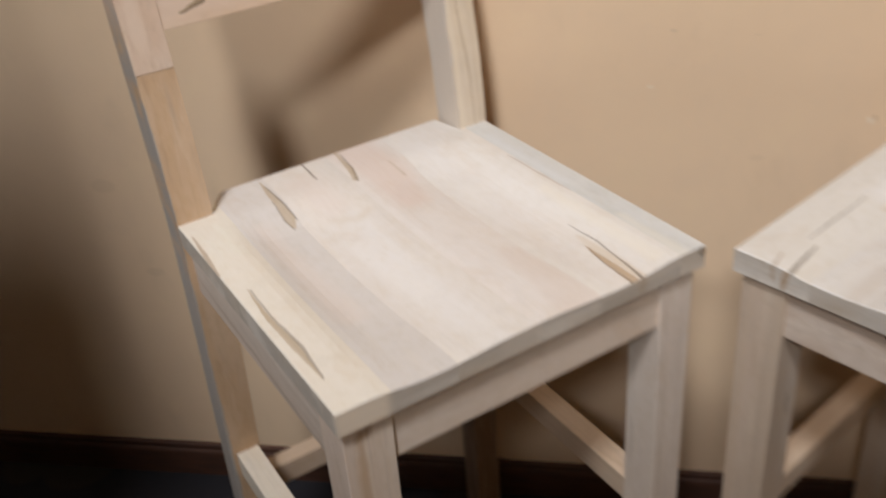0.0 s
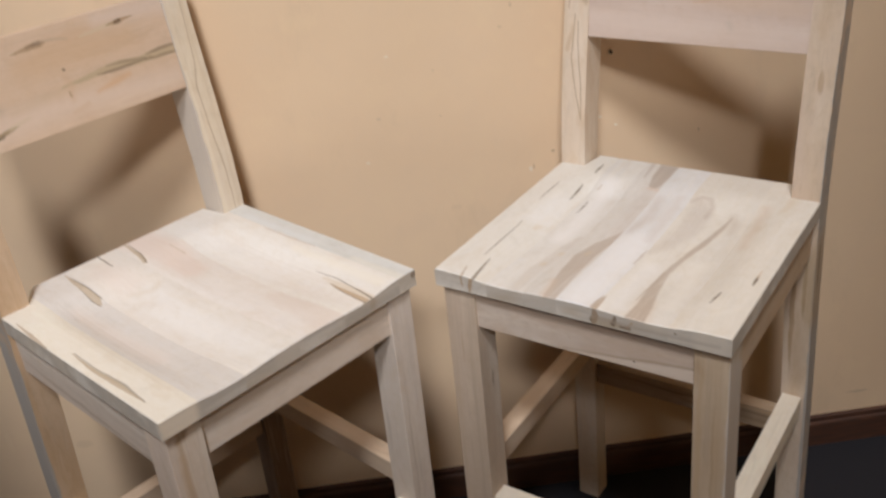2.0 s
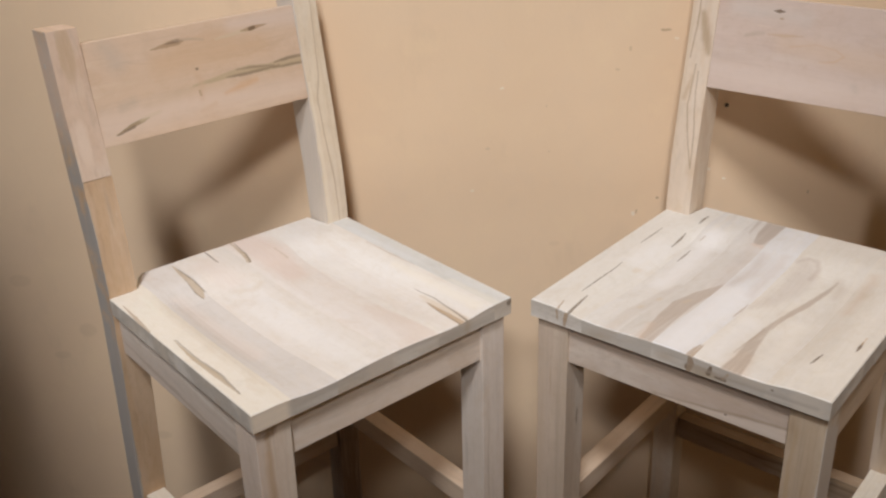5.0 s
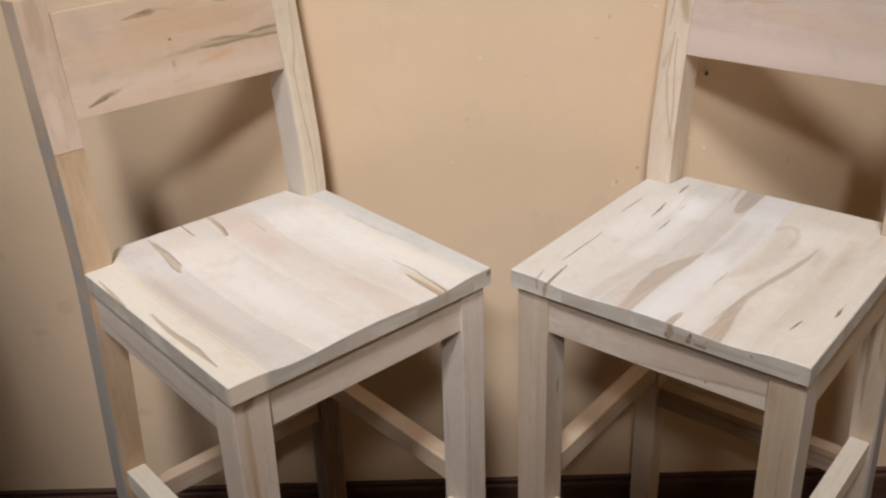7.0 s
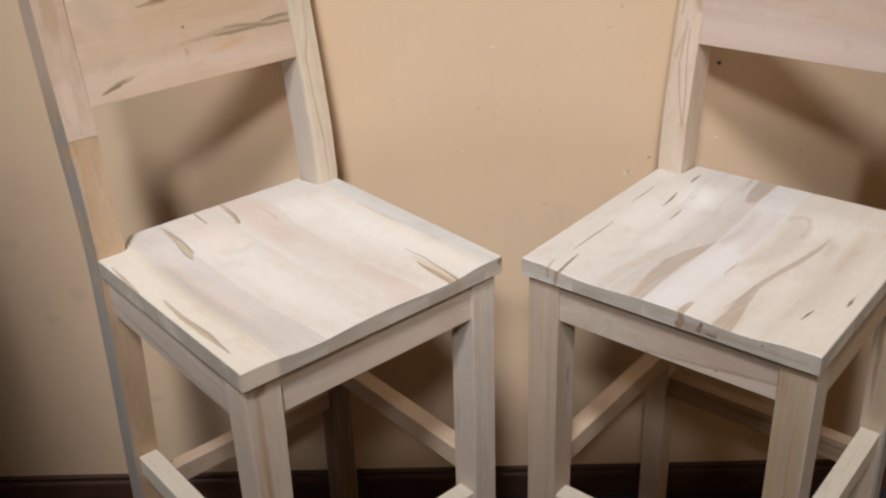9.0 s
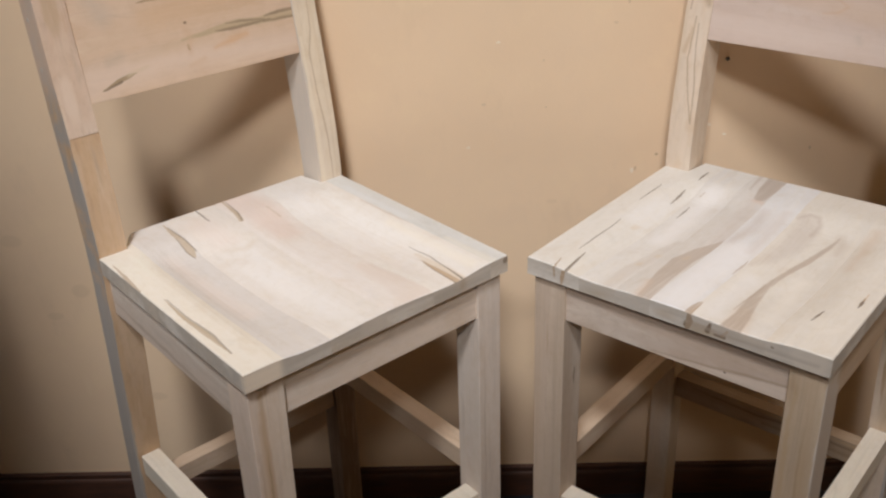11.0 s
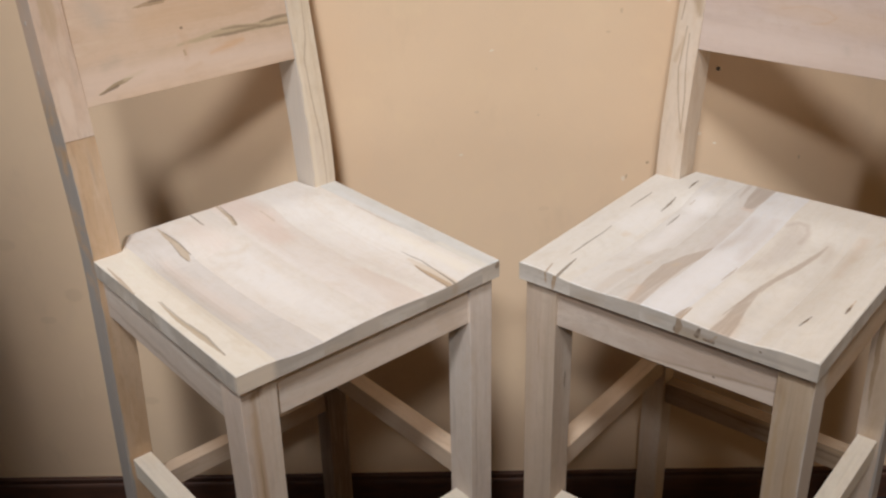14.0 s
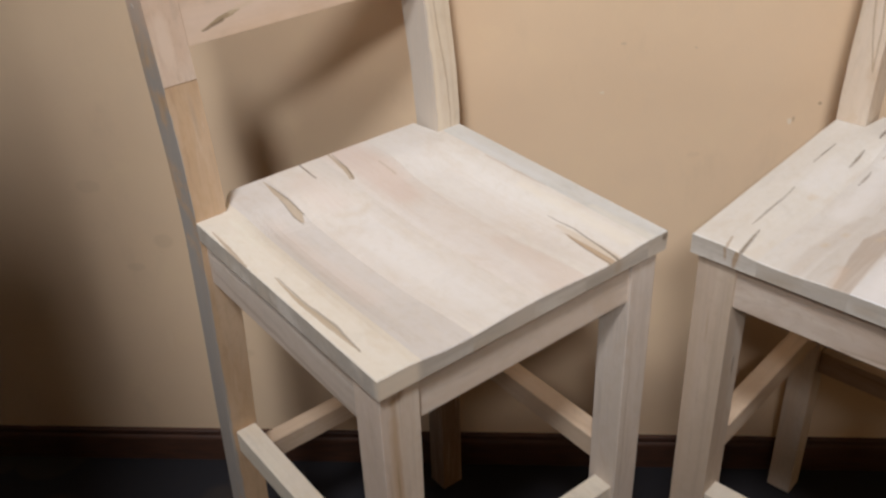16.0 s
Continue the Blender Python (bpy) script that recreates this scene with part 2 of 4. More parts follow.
CEIL = plain("ceiling_paint", (0.34, 0.24, 0.10), (0.38, 0.27, 0.115), 30.0, 0.8)
STEEL = plain("dull_nail_steel", (0.06, 0.05, 0.045), (0.10, 0.085, 0.07), 60.0, 0.45)


# ---- building helpers ----
def finish(bm, name, material, parent=None, label="", smooth=False):
    bmesh.ops.recalc_face_normals(bm, faces=bm.faces[:])
    me = bpy.data.meshes.new(name)
    bm.to_mesh(me)
    bm.free()
    me.materials.append(material)
    if smooth:
        for p in me.polygons:
            p.use_smooth = True
    ob = new(name, me)
    ob.parent = parent
    return tagged(ob, label)


def part(name, bm, material, parent, label=""):
    return finish(bm, name, material, parent, label)


def box(a, b, bevel=0.0):
    bm = bmesh.new()
    x, y, z = zip(a, b)
    v = [bm.verts.new((x[i], y[j], z[k])) for i in (0, 1) for j in (0, 1) for k in (0, 1)]
    for f in ((0, 1, 3, 2), (4, 6, 7, 5), (0, 4, 5, 1), (2, 3, 7, 6), (0, 2, 6, 4), (1, 5, 7, 3)):
        bm.faces.new([v[i] for i in f])
    if bevel:
        bmesh.ops.bevel(bm, geom=bm.edges[:], offset=bevel, segments=2, profile=0.6, affect="EDGES")
    return bm


def prism(profile, x0, x1, bevel=0.0):
    """The profile, rows of y and z, drawn out from x0 to x1."""
    bm = bmesh.new()
    ends = [[bm.verts.new((x, y, z)) for y, z in profile] for x in (x0, x1)]
    bm.faces.new(ends[0])
    bm.faces.new(ends[1][::-1])
    n = len(profile)
    for i in range(n):
        bm.faces.new((ends[0][i], ends[0][(i + 1) % n], ends[1][(i + 1) % n], ends[1][i]))
    if bevel:
        bmesh.ops.bevel(bm, geom=bm.edges[:], offset=bevel, segments=2, profile=0.6, affect="EDGES")
    return bm


def structure(name, a, b, material, label, category, bevel=0.0):
    ob = finish(box(a, b, bevel), name, material)
    return tagged(ob, label, category, kind="structure")


# ---- the room ----
BACK = 0.012
structure("floor", (-3.2, -9.0, -0.1), (3.2, BACK, 0.0), CARPET, "near-black carpet with faint brown rounded figures", "floor")
structure("wall_north", (-3.2, BACK, -0.1), (3.2, BACK + 0.14, 6.4), PAINT, "cream painted wall with small chips and scuffs", "wall")
structure("wall_south", (-3.2, -9.14, -0.1), (3.2, -9.0, 6.4), OCHRE_PAINT, "ochre painted wall closing the room", "wall")
structure("wall_west", (-3.34, -9.14, -0.1), (-3.2, BACK + 0.14, 6.4), SLATE, "dark slate painted wall closing the room", "wall")
structure("wall_east", (3.2, -9.14, -0.1), (3.34, BACK + 0.14, 6.4), OCHRE_PAINT, "ochre painted wall closing the room", "wall")
# added out of view to shade the cream wall's lower left
structure("shade_panel", (-2.4, -1.02, 0.0), (-0.83, -0.92, 2.0), SLATE, "added unseen slate panel that shades the wall's lower left", "wall")
# added, unseen: low wall and piers that crop the rear lamp's light
structure("lamp_block_low", (-0.70, -2.34, 0.0), (0.22, -2.24, 2.13), OCHRE_PAINT, "added unseen ochre low wall that blocks the rear lamp low down", "wall")
structure("lamp_block_east", (0.22, -2.34, 0.0), (2.6, -2.24, 3.0), OCHRE_PAINT, "added unseen ochre pier that blocks the rear lamp sideways", "wall")
structure("lamp_block_west", (-2.6, -2.34, 0.0), (-0.70, -2.24, 3.0), OCHRE_PAINT, "added unseen ochre pier that blocks the rear lamp sideways", "wall")
structure("ceiling", (-3.34, -9.14, 6.4), (3.34, BACK + 0.14, 6.5), CEIL, "ochre painted ceiling", "ceiling")
board = prism([(BACK - 0.0005 - y, z) for y, z in ((0.0, 0.0), (0.011, 0.0), (0.011, 0.055), (0.0095, 0.060), (0.0065, 0.0625), (0.0065, 0.066), (0.008, 0.068), (0.008, 0.074), (0.0055, 0.0765), (0.0, 0.0765))], -3.19, 3.19)
tagged(finish(board, "baseboard", TRIM), "low dark red-brown stained wooden baseboard", "baseboard", kind="structure")


# ---- bar stools ----
WIDE, DEEP, SEAT_Z, THICK = 0.2155, 0.404, 0.785, 0.0272
REAR = 0.452


def dip(x, y):
    """Depth of the saddle carved into the seat."""
    def bell(u, w):
        return math.exp(-(u / w) ** 2)

    def ease(u):
        u = max(0.0, min(1.0, u))
        return u * u * (3 - 2 * u)
    side, back, deep = ease((0.186 - abs(x)) / 0.055), ease((0.395 - y) / 0.075), ease(y / 0.13)
    thighs = bell(abs(x) - 0.105, 0.058)
    return side * back * (0.0015 + (0.0042 + 0.0068 * deep) * thighs + 0.0065 * deep * bell(y - 0.22, 0.13))


def seat_board(x0, x1, chamfer):
    """One board of the glued seat, from front edge to back, cut round the posts."""
    bm = bmesh.new()
    nx, ny = max(3, round((x1 - x0) / 0.009)), 46
    outer_l, outer_r = x0 < -WIDE + 0.001, x1 > WIDE - 0.001
    xs = [x0 + (x1 - x0) * i / nx for i in range(nx + 1)]
    if outer_l:
        xs = [x0, x0 + 0.0015] + [x for x in xs[1:] if x > x0 + 0.004]
    if outer_r:
        xs = [x for x in xs[:-1] if x < x1 - 0.004] + [x1 - 0.0015, x1]
    top, low = [], []
    for x in xs:
        end = DEEP if abs(x) > 0.1722 else REAR
        if chamfer and x < -0.146 and abs(x) <= 0.1722:
            end = DEEP + 0.006 + (REAR - DEEP - 0.006) * max(0.0, (x + 0.1722) / 0.0262)
        ys = [0.0, 0.0015] + [0.0015 + (end - 0.003) * j / ny for j in range(1, ny)] + [end - 0.0015, end]
        column, under = [], []
        for y in ys:
            z = -dip(x, y)
            seam = x in (xs[0], xs[-1])
            edge = (y < 0.001) or (y > end - 0.001) or (outer_l and x == xs[0]) or (outer_r and x == xs[-1])
            column.append(bm.verts.new((x, y, z - (0.0013 if edge else 0.0004 if seam else 0.0))))
            under.append(bm.verts.new((x, y, -THICK)))
        top.append(column)
        low.append(under)
    m = len(top[0])
    def end(corners):
        bm.faces.new(corners).material_index = 1
    for i in range(len(xs) - 1):
        for j in range(m - 1):
            bm.faces.new((top[i][j], top[i + 1][j], top[i + 1][j + 1], top[i][j + 1]))
            bm.faces.new((low[i][j], low[i][j + 1], low[i + 1][j + 1], low[i + 1][j]))
        for j in (0, m - 1):
            end((top[i][j], low[i][j], low[i + 1][j], top[i + 1][j]))
    for i in (0, len(xs) - 1):
        for j in range(m - 1):
            end((top[i][j], top[i][j + 1], low[i][j + 1], low[i][j]))
    return bm


POST = [(0.443, -SEAT_Z), (0.428, -0.36), (0.414, -0.2), (0.404, -0.03), (0.4035, 0.02), (0.408, 0.09), (0.420, 0.179), (0.436, 0.28), (0.450, 0.386),
        (0.500, 0.383), (0.486, 0.28), (0.474, 0.179), (0.461, 0.09), (0.453, 0.0), (0.453, -0.05), (0.459, -0.2), (0.468, -0.36), (0.484, -SEAT_Z)]
RAIL = [(0.4265, 0.217), (0.4490, 0.363), (0.4690, 0.360), (0.4465, 0.214)]
FACING = [(0.4192, 0.179), (0.4352, 0.28), (0.4492, 0.3855), (0.4495, 0.3855), (0.4355, 0.28), (0.4195, 0.179)]


def tapered_leg(s, top, foot):
    """A front leg; top and foot give its outer and inner faces, from the middle of the seat."""
    bm = box((0, 0, -SEAT_Z), (1, 1, -THICK - 0.0005))
    for v in bm.verts:
        low = v.co.z < -0.4
        outer, inner = foot if low else top
        v.co.x = s * (inner if v.co.x > 0.5 else outer)
        v.co.y = (0.058 if low else 0.057) if v.co.y > 0.5 else 0.0080
    bmesh.ops.recalc_face_normals(bm, faces=bm.faces[:])
    bmesh.ops.bevel(bm, geom=bm.edges[:], offset=0.0016, segments=2, profile=0.6, affect="EDGES")
    return bm


def back_post(s):
    """A bent rear post, its foot splayed a little outwards."""
    a, b = sorted((s * WIDE, s * 0.1722))
    bm = prism(POST, a, b, 0.0014)
    for v in bm.verts:
        v.co.x += s * 0.008 * max(0.0, (-v.co.z - 0.10) / (SEAT_Z - 0.10))
    return bm


def bar_stool(m, label, cuts, wood, chamfer, legs):
    """A counter stool; wood names the material of each part."""
    thing = new("bar_stool")
    thing.matrix_world = m
    tagged(thing, label, "bar stool", "pair of unfinished bar stools")
    for k in range(len(cuts) - 1):
        part("seat_board", seat_board(cuts[k], cuts[k + 1], chamfer), wood["board"][k], thing).data.materials.append(wood["end"])
    for s, key in ((-1, "left"), (1, "right")):
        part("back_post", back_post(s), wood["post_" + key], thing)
        part("front_leg", tapered_leg(s, *legs[key]), wood["leg_" + key], thing)
        a, b = sorted((s * 0.208, s * 0.188))
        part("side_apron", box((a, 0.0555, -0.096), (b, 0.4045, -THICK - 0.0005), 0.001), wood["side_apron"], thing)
        a, b = sorted((s * 0.2105, s * 0.1785))
        drop = wood["drop_" + key]
        part("side_stretcher", box((a, 0.050, -0.410 - drop), (b, 0.4285, -0.372 - drop), 0.0014), wood["bar_" + key], thing)
    part("front_apron", box((-legs["left"][0][1] - 0.001, 0.0125, -0.091), (legs["right"][0][1] + 0.001, 0.034, -THICK - 0.0005), 0.001), wood["front_apron"], thing)
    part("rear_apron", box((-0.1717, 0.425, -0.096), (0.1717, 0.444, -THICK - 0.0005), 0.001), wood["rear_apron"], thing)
    part("front_stretcher", box((-0.171, 0.014, -0.455), (0.171, 0.046, -0.418), 0.0014), wood["stretcher"], thing)
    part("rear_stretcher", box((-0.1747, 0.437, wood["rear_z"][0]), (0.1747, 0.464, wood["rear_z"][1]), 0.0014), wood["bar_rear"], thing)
    part("back_rail", prism(RAIL, -0.1722, 0.1722, 0.0012), wood["rail"], thing, wood["rail_label"])
    if "facing" in wood:
        part("post_facing", prism(FACING, -WIDE + 0.0003, -0.1725), wood["facing"], thing, "thin pale facing glued on the post")
        for y, z in ((0.476, 0.335), (0.466, 0.268)):
            bm = bmesh.new()
            bmesh.ops.create_cone(bm, cap_ends=True, segments=16, radius1=0.0034, radius2=0.0033, depth=0.0008, matrix=Matrix.Translation((-WIDE, y, z)) @ pose(0, 0, 0, 0, 90, 0))
            part("dowel_plug", bm, PLUG, thing, "pale round dowel plug")
    return thing


def line(x0, y0, x1, y1, w, shade, strength):
    """A streak in the seat from one place to another."""
    length = math.hypot(x1 - x0, y1 - y0)
    return ((x0 + x1) / 2, (y0 + y1) / 2, 0), (w, length / 2 * 1.12, 0.06), (0, 0, -math.degrees(math.atan2(x1 - x0, y1 - y0))), shade, strength


def up(x, z0, z1, w, shade, strength, y=0.03):
    """A streak up a leg or post."""
    return (x, y, (z0 + z1) / 2), (w, 0.3, (z1 - z0) / 2 * 1.12), (0, 0, 0), shade, strength


def seat_mark(shade, strength, *points, soft=0.0008):
    """A bent streak in a seat board through points of x, y and half width."""
    return "stroke", "xy", points, soft, shade, strength


def upright_mark(shade, strength, *points, soft=0.0008):
    """A bent streak in a rail or post through points of x, z and half width."""
    return "stroke", "xz", points, soft, shade, strength


APRON = maple("maple_apron", (0.72, 0.62, 0.53), "x", tint=PALE)
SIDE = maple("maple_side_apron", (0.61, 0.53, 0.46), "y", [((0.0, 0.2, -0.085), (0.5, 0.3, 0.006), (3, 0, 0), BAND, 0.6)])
BAR = maple("maple_stretcher", CREAM, "y", tint=PALE)
BAR_TAN = maple("maple_tan_stretcher", (0.60, 0.475, 0.36), "y", [((0.0, 0.38, -0.39), (0.5, 0.10, 0.06), (0, 0, 0), (0.52, 0.37, 0.24), 0.5)], tint=(0.66, 0.54, 0.42), dust=0.2)
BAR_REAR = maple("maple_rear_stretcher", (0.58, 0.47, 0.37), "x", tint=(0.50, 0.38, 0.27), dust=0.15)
PLUG = maple("maple_plug", (0.50, 0.47, 0.44), "x")
# darker than the front apron: under-seat shade put into the tone
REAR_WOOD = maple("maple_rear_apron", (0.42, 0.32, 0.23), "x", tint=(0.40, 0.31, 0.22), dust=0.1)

# end-grain tone, the edges' facing shade put in; long seat sides share it
END_A = maple("left_seat_end_grain", (0.50, 0.46, 0.41), "x", [((-0.19, 0, -0.013), (0.036, 0.014, 0.06), (0, 0, 0), (0.80, 0.71, 0.59), 0.95), ((-0.02, 0, -0.013), (0.03, 0.012, 0.06), (0, 0, 0), (0.58, 0.52, 0.45), 0.7), ((0.10, 0, -0.013), (0.03, 0.012, 0.06), (0, 0, 0), (0.43, 0.385, 0.33), 0.7), line(0.12, 0.0, 0.14, 0.0, 0.02, BROWN, 0.5), ((0.211, 0, -0.008), (0.006, 0.05, 0.006), (0, 0, 0), DARK, 0.7)], (0.56, 0.49, 0.40))
END_B = maple("right_seat_end_grain", (0.49, 0.455, 0.41), "x", ([((-0.10, 0, -0.02), (0.03, 0.012, 0.012), (0, 0, 0), (0.40, 0.33, 0.25), 0.55), ((0.0, 0, -0.016), (0.025, 0.012, 0.010), (0, 0, 0), (0.42, 0.34, 0.25), 0.55), ((0.05, 0, -0.02), (0.03, 0.012, 0.010), (0, 0, 0), (0.36, 0.28, 0.19), 0.6), ((0.12, 0, -0.01), (0.03, 0.012, 0.012), (0, 0, 0), (0.58, 0.52, 0.44), 0.55), ((0.19, 0, -0.013), (0.03, 0.012, 0.03), (0, 0, 0), (0.62, 0.56, 0.48), 0.6), ((-0.156, 0, -0.012), (0.004, 0.05, 0.02), (0, 8, 0), BROWN, 0.85)] +
        [((-0.171, 0, -0.01), (0.003, 0.05, 0.012), (0, -10, 0), BROWN, 0.7), upright_mark((0.30, 0.22, 0.15), 0.85, (0.033, -0.002, 0.0022), (0.035, -0.014, 0.0050), (0.032, -0.026, 0.0030)), upright_mark(DARK, 0.8, (0.0290, -0.016, 0.0008), (0.0285, -0.023, 0.0012)), upright_mark(DARK, 0.85, (0.0625, -0.010, 0.0020), (0.0600, -0.020, 0.0034)), upright_mark(DARK, 0.8, (0.0700, -0.022, 0.0016), (0.0820, -0.021, 0.0030)), upright_mark(BROWN, 0.6, (0.0860, -0.012, 0.0016), (0.0800, -0.020, 0.0020)), upright_mark(DARK, 0.9, (0.1435, -0.012, 0.0012), (0.1450, -0.0125, 0.0012)), upright_mark((0.38, 0.33, 0.28), 0.6, (0.04, -0.017, 0.002), (0.12, -0.018, 0.003), (0.20, -0.016, 0.002), soft=0.003)]), (0.55, 0.48, 0.40))
INK, OAT, SAND, ROSY, BLUSH = (0.17, 0.125, 0.085), (0.50, 0.40, 0.28), (0.62, 0.51, 0.37), (0.705, 0.560, 0.475), (0.735, 0.635, 0.555)
# pale sheen of the carved saddle, painted into the boards
SEAT_SHEEN = (0.80, 0.775, 0.745)
SANDED = (1.02, 1.02, 1.03)
S1 = [seat_mark(BROWN, 0.65, (-0.2100, 0.368, 0.0008), (-0.2125, 0.323, 0.0028), (-0.2160, 0.272, 0.0024)),
      seat_mark((0.46, 0.36, 0.24), 0.85, (-0.2010, 0.228, 0.0006), (-0.2045, 0.165, 0.0026), (-0.2020, 0.109, 0.0038), (-0.2018, 0.050, 0.0006)),
      seat_mark(INK, 0.6, (-0.1990, 0.225, 0.0008), (-0.2005, 0.165, 0.0012), (-0.1970, 0.105, 0.0018), (-0.2010, 0.050, 0.0008))]
S2 = [seat_mark(OAT, 0.85, (-0.0973, 0.440, 0.0010), (-0.1000, 0.400, 0.0036), (-0.0992, 0.372, 0.0046), (-0.0985, 0.350, 0.0064), (-0.1005, 0.336, 0.0030)),
      seat_mark(INK, 0.65, (-0.0965, 0.425, 0.0008), (-0.0950, 0.385, 0.0014), (-0.0915, 0.345, 0.0010)), seat_mark(INK, 0.55, (-0.104, 0.385, 0.0006), (-0.1055, 0.350, 0.0014), (-0.1020, 0.331, 0.0010)),
      seat_mark(BLUSH, 0.5, (-0.135, 0.34, 0.010), (-0.130, 0.14, 0.016), soft=0.014)]
S3 = [seat_mark(SEAT_SHEEN, 0.30, (-0.045, 0.06, 0.020), (-0.050, 0.22, 0.024), (-0.030, 0.29, 0.012), soft=0.022), seat_mark(INK, 0.85, (-0.0345, 0.458, 0.0010), (-0.0378, 0.404, 0.0016), (-0.0380, 0.400, 0.0005)),
      seat_mark(SAND, 0.35, (-0.060, 0.315, 0.003), (-0.036, 0.296, 0.006), (-0.018, 0.305, 0.004), soft=0.007), seat_mark(BLUSH, 0.6, (-0.055, 0.40, 0.022), (-0.048, 0.34, 0.020), soft=0.018)]
S4 = [seat_mark(ROSY, 0.58, (0.032, 0.455, 0.028), (0.040, 0.365, 0.028), (0.036, 0.300, 0.022), soft=0.014), seat_mark((0.68, 0.57, 0.48), 0.50, (0.060, 0.13, 0.014), (0.056, 0.07, 0.020), (0.052, -0.01, 0.026), soft=0.008), seat_mark(SEAT_SHEEN, 0.20, (0.020, 0.24, 0.020), (0.030, 0.05, 0.026), soft=0.02),
      seat_mark(OAT, 0.9, (0.0130, 0.456, 0.0016), (0.0077, 0.398, 0.0038), (0.0008, 0.371, 0.0040)), seat_mark(INK, 0.6, (0.0165, 0.445, 0.0008), (0.0112, 0.400, 0.0012), (0.0015, 0.369, 0.0012)),
      seat_mark(OAT, 0.5, (0.056, 0.385, 0.0016), (0.058, 0.350, 0.0020), soft=0.0015)]
S5 = [seat_mark(SEAT_SHEEN, 0.30, (0.105, 0.40, 0.022), (0.112, 0.20, 0.030), soft=0.024), seat_mark((0.80, 0.735, 0.61), 0.55, (0.165, 0.21, 0.005), (0.163, 0.02, 0.009), soft=0.007),
      seat_mark(SAND, 0.6, (0.136, 0.110, 0.002), (0.129, 0.045, 0.008), (0.124, -0.006, 0.011), soft=0.003), seat_mark((0.47, 0.335, 0.21), 0.85, (0.1288, 0.088, 0.0006), (0.1235, 0.052, 0.0034), (0.1205, 0.022, 0.0048), (0.1195, -0.008, 0.0052)),
      seat_mark(INK, 0.8, (0.1432, 0.134, 0.0003), (0.1418, 0.086, 0.0008), (0.1349, 0.040, 0.0011), (0.1285, -0.005, 0.0020)), seat_mark(INK, 0.5, (0.1288, 0.084, 0.0006), (0.1190, 0.046, 0.0012), (0.1155, -0.004, 0.0015)),
      seat_mark(BAND, 0.6, (0.1790, 0.300, 0.0008), (0.1798, 0.226, 0.0012), (0.1815, 0.180, 0.0008))]
S6 = [seat_mark((0.70, 0.70, 0.68), 0.5, (0.190, 0.36, 0.006), (0.190, 0.20, 0.006), soft=0.006), seat_mark((0.76, 0.70, 0.58), 0.5, (0.188, 0.10, 0.004), (0.186, 0.0, 0.008), soft=0.006), line(0.214, 0.0, 0.214, -0.004, 0.0034, DARK, 0.8)]
